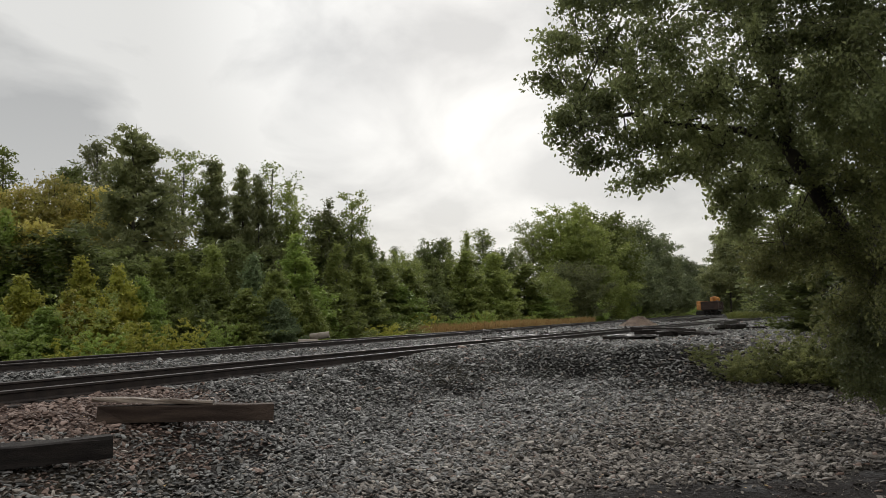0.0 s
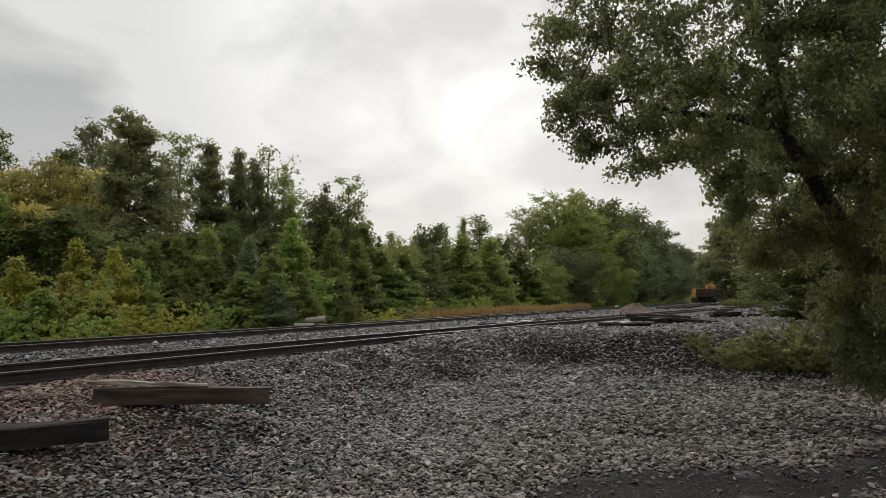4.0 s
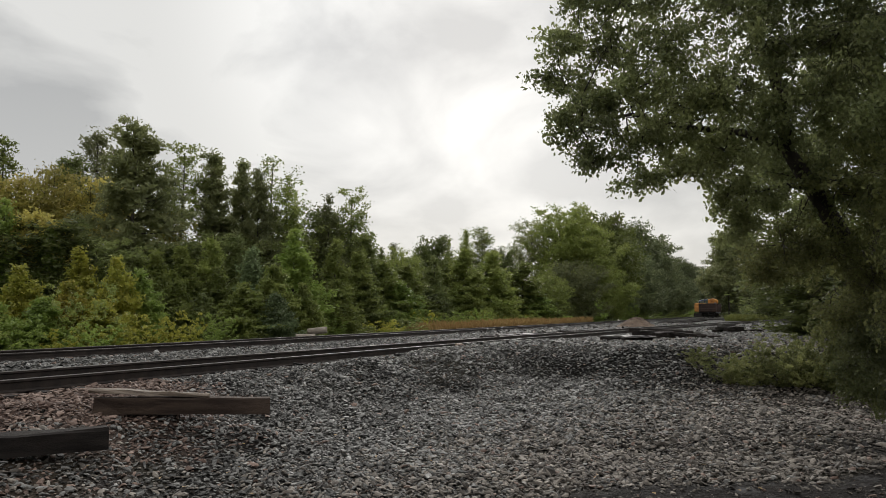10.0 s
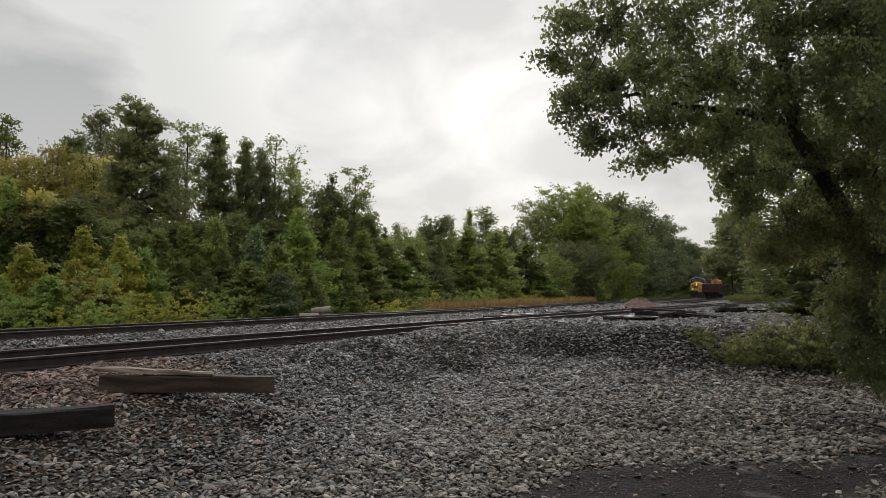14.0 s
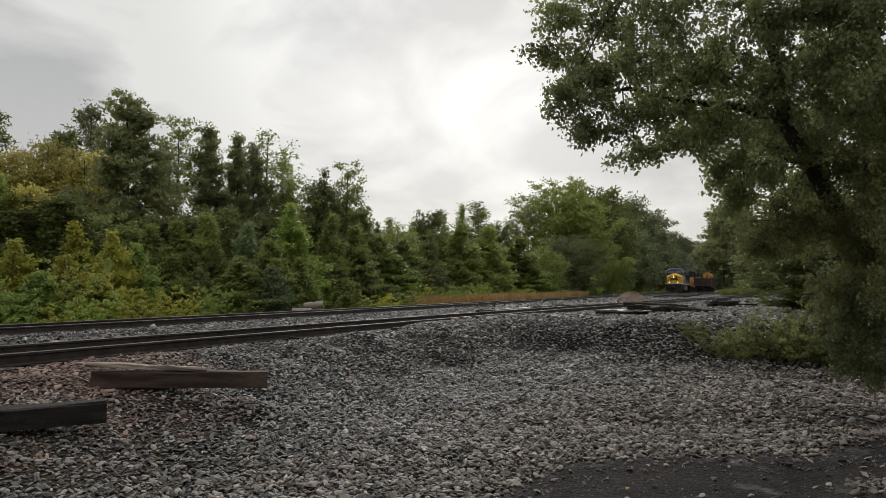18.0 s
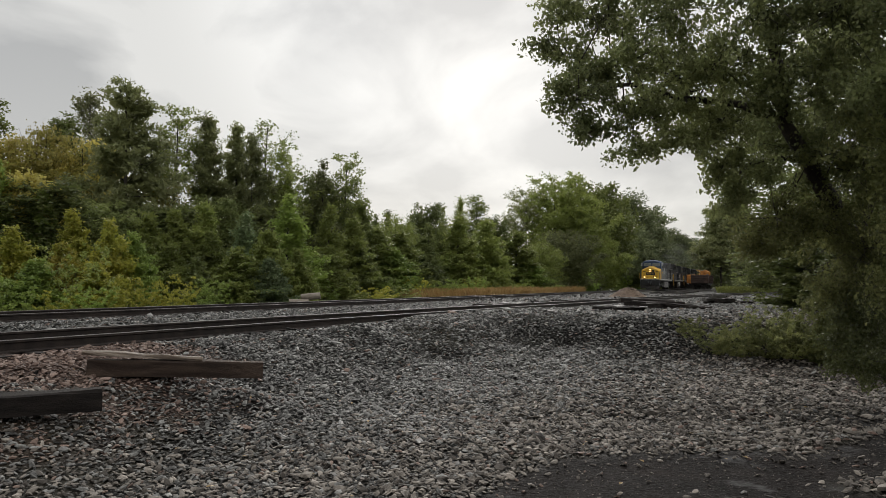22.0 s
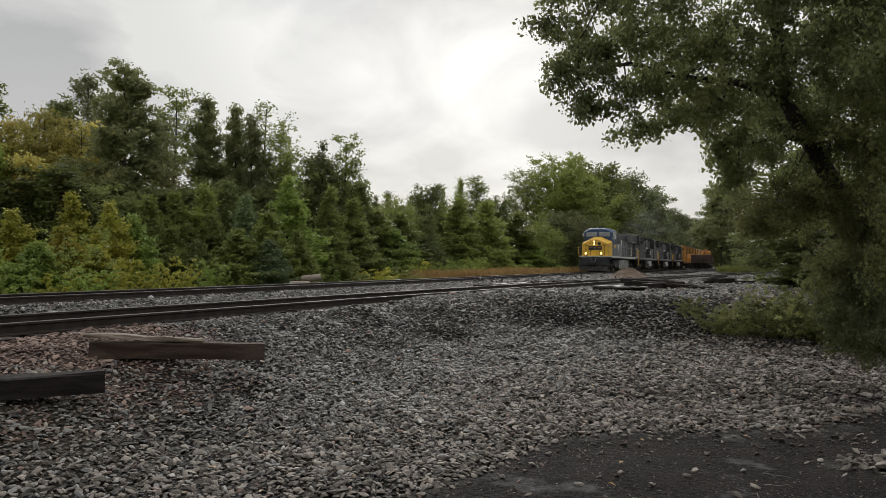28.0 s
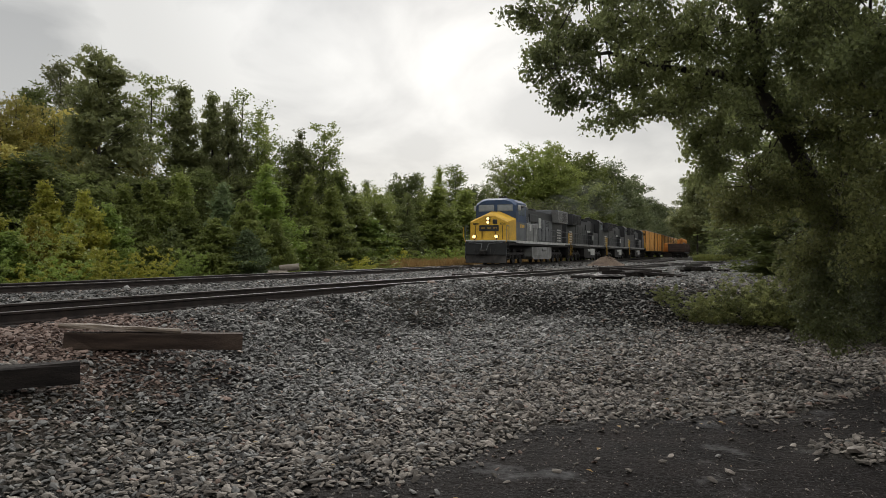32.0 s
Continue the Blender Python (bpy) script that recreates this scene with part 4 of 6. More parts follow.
# ---- the big tree over the road edge ----
OAK_A = [(1.55, 10.50, 5.09, 0.45), (1.92, 10.20, 4.73, 0.75), (1.71, 10.30, 4.38, 0.50), (2.19, 10.00, 4.23, 0.80), (2.08, 10.20, 3.83, 0.55), (2.51, 9.80, 4.70, 0.90), (2.73, 9.80, 3.97, 0.75), (2.64, 10.00, 3.61, 0.45), (3.04, 9.60, 4.44, 0.90), (3.25, 9.80, 3.76, 0.70), (3.51, 9.50, 4.56, 1.00), (3.69, 9.80, 3.91, 0.85), (3.81, 10.00, 3.42, 0.50), (4.01, 10.20, 2.96, 0.42), (4.27, 10.30, 3.33, 0.60), (4.30, 10.00, 4.26, 1.00), (4.72, 10.60, 2.74, 0.70), (4.65, 11.00, 2.43, 0.50), (4.98, 10.00, 4.64, 1.10), (5.23, 10.50, 3.60, 1.00), (5.47, 10.80, 2.68, 0.95), (5.82, 11.00, 1.79, 0.80), (6.03, 11.20, 1.00, 0.50), (5.56, 9.80, 4.38, 1.10),]
OAK_B = [(5.56, 9.80, 3.34, 1.00), (5.90, 10.40, 2.34, 1.00), (6.01, 10.60, 1.40, 0.90), (6.05, 10.80, 0.74, 0.60), (5.34, 8.50, 4.30, 1.00), (5.46, 8.80, 3.46, 0.90), (5.47, 8.60, 2.58, 0.90), (5.57, 8.80, 1.80, 0.80), (5.73, 9.00, 1.05, 0.60), (2.93, 9.50, 5.26, 1.00), (3.92, 9.30, 5.20, 1.10), (4.83, 9.00, 5.18, 1.20), (2.18, 10.00, 5.28, 0.80), (5.98, 11.30, 4.34, 1.20), (6.54, 10.80, 4.40, 1.20), (5.90, 11.00, 5.35, 1.20), (5.07, 11.20, 3.89, 0.80), (1.73, 10.20, 5.64, 0.60), (1.88, 10.20, 6.17, 0.70), (2.41, 10.00, 5.95, 0.90), (3.02, 9.80, 6.10, 1.00), (3.68, 9.60, 5.95, 1.00), (4.32, 9.40, 5.95, 1.10), (4.93, 9.20, 6.01, 1.10), (5.34, 8.60, 5.23, 1.10), (5.73, 8.40, 4.15, 1.10), (5.73, 8.40, 3.07, 1.00), (5.94, 8.60, 2.12, 1.00),]
OAK_LIMBS = (((9.1, 16.4, -0.1), (8.1, 14.6, 1.1), (6.7, 12.3, 2.2), (5.69, 10.9, 2.75), (5.09, 10.4, 3.51), (4.66, 10.1, 3.97), (4.32, 9.8, 4.6), (4.0, 9.6, 5.6)),
             ((4.66, 10.1, 3.97), (3.9, 9.8, 4.15), (3.2, 9.7, 4.25), (2.5, 9.8, 4.36), (1.9, 10.1, 4.3)),
             ((5.09, 10.4, 3.51), (4.6, 10.2, 3.45), (3.92, 10.0, 3.4)),
             ((6.3, 11.6, 2.3), (6.2, 10.6, 3.3), (5.9, 9.8, 4.2), (5.6, 9.2, 5.2)))


def big_tree():
    g = np.random.RandomState(77)
    oak = thing("oak_tree", Matrix(), "large dark oak with overhanging leafy limbs beside the gravel", "tree")
    for i, path in enumerate(OAK_LIMBS):
        p = np.array(path)
        p = p + np.concatenate([np.zeros((1, 3)), g.normal(0, 0.05, (len(p) - 1, 3))])
        r0 = (0.20, 0.06, 0.05, 0.09, 0.05)[i]
        v, f = tube(p, r0, 0.045 if i == 0 else 0.012, 9)
        ob = new("trunk" if i == 0 else "limb", fast_mesh("limb", v, f, BARK, smooth=True))
        ob.parent = oak
    joints = np.array([q for path in OAK_LIMBS for q in path[2:]])
    for x, y, z, r in OAK_A + OAK_B:
        c = np.array([x, y, z])
        root = joints[np.argmin(np.linalg.norm(joints - c, axis=1))]
        low = 0.35 if z < 2.7 else 1.0
        pieces, pts = [tube(bent(root, c, g, 0.35, 7), 0.012 * low, 0.005 * low, 5)], []
        open_edge = 0.72 if x < 3.4 else 1.15
        for k in range(int((22 * r + 6) * open_edge)):
            q = g.normal(0, 1, 3)
            tip = c + q / np.linalg.norm(q) * r * g.uniform(0.35, 1.0) * np.array([1, 1, 0.8])
            tw = bent(c, tip, g, 0.25, 4)
            pieces.append(tube(tw, 0.006, 0.002, 3))
            n = int((100 if z > 3.4 else 125) * (0.6 + 0.5 * r))
            t = np.sqrt(g.uniform(0.04, 1.05, n))[:, None]
            pts.append(c + (tip - c) * t + np.clip(g.normal(0, 0.062, (n, 3)), -0.13, 0.13))
        v, f = join(pieces)
        swing = SWAY.setdefault(len(SWAY), [])
        ob = new("branch", fast_mesh("branch", v, f, BARK))
        ob.parent = oak
        swing.append(ob)
        # Leaf tint by place paints shade low down and light at lower right.
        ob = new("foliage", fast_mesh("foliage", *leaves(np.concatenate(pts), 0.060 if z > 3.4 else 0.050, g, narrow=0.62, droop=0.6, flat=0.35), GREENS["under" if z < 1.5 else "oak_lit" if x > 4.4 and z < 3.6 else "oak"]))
        ob.parent = oak
        swing.append(ob)
    return oak


SWAY = {}
big_tree()

# bushes under it, at the end of the bank
UNDER = [(6.0, 17.9, 0.35, 0.7), (6.3, 17.2, 0.5, 0.9), (6.8, 17.0, 0.6, 1.0), (7.3, 16.8, 0.65, 1.1), (7.0, 17.8, 0.5, 1.0), (7.8, 16.6, 0.7, 1.2), (8.3, 16.4, 0.9, 1.3), (7.6, 17.6, 0.65, 1.1), (8.8, 16.2, 1.0, 1.4), (9.2, 16.0, 1.1, 1.5), (8.4, 17.4, 0.9, 1.3)]
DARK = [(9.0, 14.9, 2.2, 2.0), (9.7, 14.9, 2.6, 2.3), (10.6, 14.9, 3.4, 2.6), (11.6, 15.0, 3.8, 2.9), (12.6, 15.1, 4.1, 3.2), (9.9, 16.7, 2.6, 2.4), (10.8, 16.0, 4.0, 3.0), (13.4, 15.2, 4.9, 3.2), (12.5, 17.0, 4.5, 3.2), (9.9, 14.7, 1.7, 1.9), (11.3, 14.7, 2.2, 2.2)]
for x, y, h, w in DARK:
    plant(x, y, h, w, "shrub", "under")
for x, y, h, w in UNDER:
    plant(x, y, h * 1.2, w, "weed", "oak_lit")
for x, y, h, w in ((76.5, 200.0, 5.0, 10.0), (60.2, 158.0, 3.2, 6.0), (66.0, 172.0, 3.5, 7.0)):
    plant(x, y, h, w, "shrub", "deep")
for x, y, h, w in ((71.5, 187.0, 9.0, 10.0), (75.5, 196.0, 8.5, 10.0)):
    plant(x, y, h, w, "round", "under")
# far wood that closes the cut where the line runs out of sight
for i in range(9):
    plant(120 + 16 * i, 540 + random.uniform(-15, 15), random.uniform(18, 24), random.uniform(20, 26), "round", "mid")


def keep_grit(x, y, g):
    return in_view(x, y) & (g.uniform(0, 1, len(x)) < 0.5) & (gravel(x, y) < 0.6)


stone_layer("road_grit", "fine pale grit and small chips on the dirt road", -5, 8, 4.2, 12, 0.055, 0.0055, OCTA, 23, keep_grit, STONES)

# single stones lying loose on the dirt, in front of the ballast edge
SINGLE = []
for s in range(8):
    v, f = stones(np.zeros((1, 3)), np.array([1.0]), ICO, 300 + s)
    SINGLE.append(fast_mesh("stone", v, f, [STONE, RUSTY_STONE][s % 5 == 4]))
rs = random.Random(9)
placed = 0
while placed < 280:
    x = rs.uniform(-1.5, 6.5)
    e = float(np.interp(x, EDGE_X, EDGE_Y))
    y = e - abs(rs.gauss(0, 0.75)) + 0.1
    if y < 4.6:
        continue
    ob = new("stone", SINGLE[placed % 8])
    r = 0.019 * math.exp(rs.gauss(0, 0.35))
    ob.matrix_basis = pose(x, y, float(height(x, y)) + r * 0.3, 0, 0, rs.uniform(0, 360)) @ Matrix.Scale(r, 4)
    ob.parent = ground
    placed += 1


def fallen_leaves():
    g = np.random.RandomState(41)
    n = 70
    x, y = g.uniform(-5, 6, n), g.uniform(5.2, 13, n)
    pts = np.stack([x, y, height(x, y) + 0.045], 1)
    v, f = leaves(pts, 0.05, g, flat=3.0, narrow=0.6)
    return tagged(new("fallen_leaves", fast_mesh("fallen_leaves", v, f, GREENS["orange"])), "few dry orange leaves fallen on the gravel", "fallen leaves", kind="stuff")


fallen_leaves()
for i in range(14):
    x, y = rs.uniform(1.0, 5.5), rs.uniform(5.4, 9.5)
    L, a = rs.uniform(0.1, 0.35), rs.uniform(0, 6.28)
    v, f = tube(bent((0, 0, 0), (L * math.cos(a), L * math.sin(a), 0.01), np.random.RandomState(i), 0.2), 0.005, 0.002, 5)
    ob = new("twig", fast_mesh("twig", v, f, PALE_WOOD))
    ob.matrix_basis = pose(x, y, float(height(x, y)) + 0.012)
    tagged(ob, "thin pale twig lying on the dirt road", "twig", "twigs on the road")


# ---- loose timber and things by the tracks ----


WET_BOARD = material("split_tan_board", (0.19, 0.145, 0.105), (0.10, 0.072, 0.052), 1.8, 0.5, bump=0.5, fine=24, stretch=(1, 7, 7))


def loose_tie(label, x, y, turn, length=2.6, mat=None, lift=0.0, tilt=0.0, wide=0.23, tall=0.18, seed=1, roll=0.0, name="railway_tie", category="timber", group="loose ties"):
    me = tie_mesh(length, wide, tall, seed, 0.02)
    me.materials.append(mat or TIE_WOOD)
    ob = new(name, me)
    ob.matrix_basis = pose(x, y, float(height(x, y)) + tall + lift - 0.03, roll, tilt, turn)
    return tagged(ob, label, category, group)


loose_tie("black creosoted railway tie lying on the gravel", -4.66, 7.58, 30, seed=3, lift=0.0, tall=0.22)
TIE_Z = 0.485
tie = loose_tie("thick weathered brown railway tie half sunk in ballast", -3.33, 10.05, 14, mat=WORN_TIE, seed=4, length=2.15, wide=0.25, tall=0.21)
tie.matrix_basis = pose(-3.33, 10.05, TIE_Z + 0.27, 0, 1.9, 14)
board = loose_tie("split brown board lying on a railway tie", -3.74, 9.96, 14, mat=WET_BOARD, length=1.45, wide=0.22, tall=0.05, seed=6, name="split_board")
board.matrix_basis = pose(-3.74, 9.96, TIE_Z + 0.36, 0, 4.0, 13)
# Thin pale slabs on top stand for the sky sheen of wet tie tops.
for i, (x, y, a, lift, m) in enumerate([(4.95, 21.9, 22, 0, TIE_WOOD), (5.40, 21.5, 18, 0, TIE_WOOD), (4.93, 21.95, 26, 0.14, PALE_WOOD), (5.45, 21.45, 14, 0.14, PALE_WOOD)]):
    loose_tie("timber of a low tie stack with sheen-pale top slabs", x, y, a, 0.95, m, lift, seed=10 + i, group="stacked ties", tall=0.14 if lift == 0 else 0.05, wide=0.26)
for i in range(12):
    t = i / 11
    loose_tie("dark railway tie in a jumbled heap on the bank", 6.35 + 2.2 * t + random.uniform(-0.25, 0.25), 23.2 + 3.4 * t + random.uniform(-0.4, 0.4), random.uniform(-10, 50), random.uniform(1.2, 2.0),
              PALE_WOOD if i == 7 else TIE_WOOD, (0, 0.10, 0.20, 0.30)[i % 4] * (1.1 - 0.8 * t), random.uniform(-4, 4), seed=20 + i, group="heap of ties", tall=0.15, wide=0.21)
for i in range(10):
    t = i / 9
    loose_tie("thin weathered board scattered among the ties", 6.8 + 3.6 * t + random.uniform(-0.3, 0.3), 23.0 + 6.0 * t + random.uniform(-0.9, 0.8), random.uniform(-25, 40), random.uniform(1.2, 2.6),
              WET_BOARD if i % 3 == 0 else TIE_WOOD, 0.03 + 0.2 * (i % 3 == 1) * (1 - t), random.uniform(-4, 4), wide=0.12, tall=0.05, seed=80 + i, group="scattered boards", name="board")
for i, (x, y, a, lift, m) in enumerate([(14.9, 41.5, 55, 0, TIE_WOOD), (15.4, 41.0, 50, 0, TIE_WOOD), (17.0, 42.4, 30, 0.0, TIE_WOOD), (14.9, 41.4, 48, 0.18, PALE_WOOD), (15.5, 41.0, 45, 0.18, TIE_WOOD), (15.2, 41.3, 50, 0.36, PALE_WOOD)]):
    loose_tie("railway tie in a stack beside the siding", x, y, a, 2.0, m, lift, seed=40 + i, group="stacked ties")
for i, (x, y, a, L, m) in enumerate([(2.4, 37.4, 60, 2.2, TIE_WOOD), (3.4, 38.8, 58, 2.6, PALE_WOOD), (4.3, 40.0, 62, 2.0, PALE_WOOD), (6.3, 45.4, 60, 1.6, PALE_WOOD), (7.6, 46.6, 60, 2.6, TIE_WOOD), (8.6, 48.0, 62, 2.6, TIE_WOOD)]):
    loose_tie("board lying between the two tracks", x, y, a, L, m, 0.06, seed=60 + i, tall=0.12, group="boards between the tracks", name="board")

for i, (x, y, a, lift) in enumerate([(-5.85, 33.0, 6, 0.0), (-5.4, 33.4, 4, 0.30)]):
    bm = fresh()
    n, rings = 14, []
    for r, q in ((0.20, 0), (0.20, 1), (0.15, 1), (0.15, 0)):
        rings.append([(-0.55 + 1.1 * q, r * math.cos(6.283 * k / n), 0.2 + r * math.sin(6.283 * k / n)) for k in range(n)])
    rows = [[bm.verts.new(p) for p in r] for r in rings]
    for p, q in zip(rows, rows[1:] + rows[:1]):
        for k in range(n):
            bm.faces.new((p[k], p[(k + 1) % n], q[(k + 1) % n], q[k]))
    me = bpy.data.meshes.new("concrete_pipe")
    bm.to_mesh(me)
    bm.free()
    me.materials.append(CONCRETE)
    ob = new("concrete_pipe", me)
    ob.matrix_basis = pose(x, y, float(height(x, y)) + lift * 0.75 + 0.02, 0, -20 * lift, a) @ Matrix.Scale(0.75, 4)
    tagged(ob, "short pale concrete pipe lying on the grassy verge", "pipe", "pipes on the verge")

# heap of brown gravel between the tracks
SOIL = material("brown_gravel", (0.20, 0.145, 0.105), (0.11, 0.075, 0.055), 2.5, 0.85, bump=0.6, fine=22, island=0.3)


def heap(x, y, r, h, seed):
    g = np.random.RandomState(seed)
    a, t = np.meshgrid(np.linspace(0, 6.283, 41)[:-1], np.linspace(0, 1, 14))
    rr = r * t * (1 + 0.12 * np.sin(2 * a + 1) + 0.06 * np.sin(5 * a))
    X, Y = rr * np.cos(a), rr * np.sin(a)
    Z = h * (np.cos(t * math.pi) * 0.5 + 0.5) ** 0.85 + 0.03 * g.normal(0, 1, X.shape) * (t < 0.95)
    i = np.arange(X.size).reshape(X.shape)
    f = np.stack([i[:-1], np.roll(i[:-1], -1, 1), np.roll(i[1:], -1, 1), i[1:]], -1).reshape(-1, 4)
    v = np.stack([X, Y, Z - 0.04], -1).reshape(-1, 3)
    k = g.randint(0, len(v), 1500)
    sv, sf = stones(v[k], 0.05 * np.exp(g.normal(0, 0.4, len(k))), OCTA, seed)
    root = thing("gravel_heap", pose(x, y, float(height(x, y))), "low heap of brown gravel between the tracks", "gravel heap")
    ob = new("heap_body", fast_mesh("heap_body", v, f, SOIL, smooth=True))
    ob.parent = root
    ob = tagged(new("heap_stones", fast_mesh("heap_stones", sv, sf, SOIL)), kind="stuff")
    ob.parent = root


heap(16.6, 66.0, 1.9, 0.85, 5)

# ---- rolling stock ----
YELLOW = material("dirty_yellow_paint", (0.80, 0.48, 0.045), (0.62, 0.36, 0.04), 1.3, 0.45, bump=0.05, fine=20)
BLUE = material("dark_blue_paint", (0.03, 0.062, 0.14), (0.02, 0.04, 0.09), 1.2, 0.45, bump=0.05, fine=20)
GREY = material("grimy_grey_paint", (0.16, 0.165, 0.175), (0.075, 0.078, 0.084), 1.1, 0.5, bump=0.05, fine=20)
BLACK = material("sooty_black_paint", (0.03, 0.03, 0.032), (0.015, 0.015, 0.016), 1.2, 0.5, bump=0.05, fine=20)
GRIME = material("grimy_running_gear", (0.035, 0.03, 0.028), (0.015, 0.013, 0.012), 2.0, 0.7, 0.2, bump=0.2, fine=30)
PLOW = material("dusty_plow", (0.060, 0.052, 0.048), (0.018, 0.016, 0.015), 1.6, 0.7, bump=0.2, fine=20)
PALE = material("dirty_white_paint", (0.62, 0.62, 0.60), (0.42, 0.42, 0.40), 2.0, 0.5, bump=0.05, fine=30)
TANK = material("pale_grey_tank_paint", (0.30, 0.30, 0.29), (0.16, 0.155, 0.15), 1.4, 0.55, bump=0.05, fine=20)
# Pale base colour: the sky's reflection is painted into the cab glass.
GLASS = material("sky_tinted_cab_glass", (0.22, 0.25, 0.28), (0.13, 0.155, 0.18), 1.0, 0.1, bump=0.0, spec=1.0)
ORANGE = material("faded_orange_paint", (0.74, 0.37, 0.065), (0.55, 0.25, 0.05), 0.8, 0.6, bump=0.1, fine=15)
ROOF = material("dull_roof_sheet", (0.36, 0.34, 0.32), (0.22, 0.19, 0.17), 1.2, 0.5, 0.2, bump=0.1, fine=20)
GONDOLA = material("rusty_gondola_paint", (0.075, 0.042, 0.032), (0.034, 0.022, 0.018), 1.0, 0.7, bump=0.2, fine=15)
MACHINE = material("machine_orange_paint", (0.60, 0.27, 0.06), (0.42, 0.17, 0.05), 1.5, 0.55, bump=0.1, fine=20)
LAMP = glow_material("lit_headlight", (1.0, 0.62, 0.22), 3.0)


def wheelset(parent, y, r=0.53):
    bm = fresh()
    rod(bm, (-0.72, 0, 0), (0.72, 0, 0), 0.09, 10)
    ob = part("wheelset", bm, GRIME, parent)
    for s in (-1, 1):
        bm = fresh()
        rod(bm, (s * 0.70, 0, 0), (s * 0.83, 0, 0), r, 24)
        rod(bm, (s * 0.68, 0, 0), (s * 0.71, 0, 0), r + 0.028, 24)
        for k in range(5):
            a = 6.283 * k / 5
            box(bm, (s * 0.84, 0.3 * r * math.cos(a), 0.3 * r * math.sin(a)), (0.03, 0.12, 0.12))
        part("wheel", bm, GRIME, ob)
    ob.matrix_basis = pose(0, y, r)
    return ob


def truck_frame(parent, y, wheelbase, axles, name="truck_frame"):
    bm = fresh()
    half = wheelbase / 2
    for s in (-1, 1):
        box(bm, (s * 0.98, y, 0.78), (0.16, wheelbase + 0.7, 0.22), 0.03)
        for k in range(axles):
            yy = y - half + wheelbase * k / (axles - 1)
            box(bm, (s * 1.02, yy, 0.56), (0.22, 0.34, 0.36), 0.03)
            rod(bm, (s * 1.02, yy, 0.56), (s * 1.18, yy, 0.56), 0.11, 10)
        for k in range(axles - 1):
            yy = y - half + wheelbase * (k + 0.5) / (axles - 1)
            for d in (-0.13, 0.13):
                rod(bm, (s * 1.02, yy + d, 0.36), (s * 1.02, yy + d, 0.72), 0.075, 8)
            rod(bm, (s * 1.1, yy - 0.3, 1.0), (s * 1.1, yy + 0.3, 1.0), 0.09, 8)
    box(bm, (0, y, 0.85), (1.9, 0.6, 0.28), 0.03)
    part(name, bm, GRIME, parent)


def railing(parent, x, y0, y1, z, mat, posts, name="handrail"):
    bm = fresh()
    rod(bm, (x, y0, z + 1.05), (x, y1, z + 1.05), 0.02, 6)
    rod(bm, (x, y0, z + 0.55), (x, y1, z + 0.55), 0.014, 6)
    for k in range(posts):
        y = y0 + (y1 - y0) * k / (posts - 1)
        rod(bm, (x, y, z - 0.05), (x, y, z + 1.07), 0.018, 6)
    part(name, bm, mat, parent)


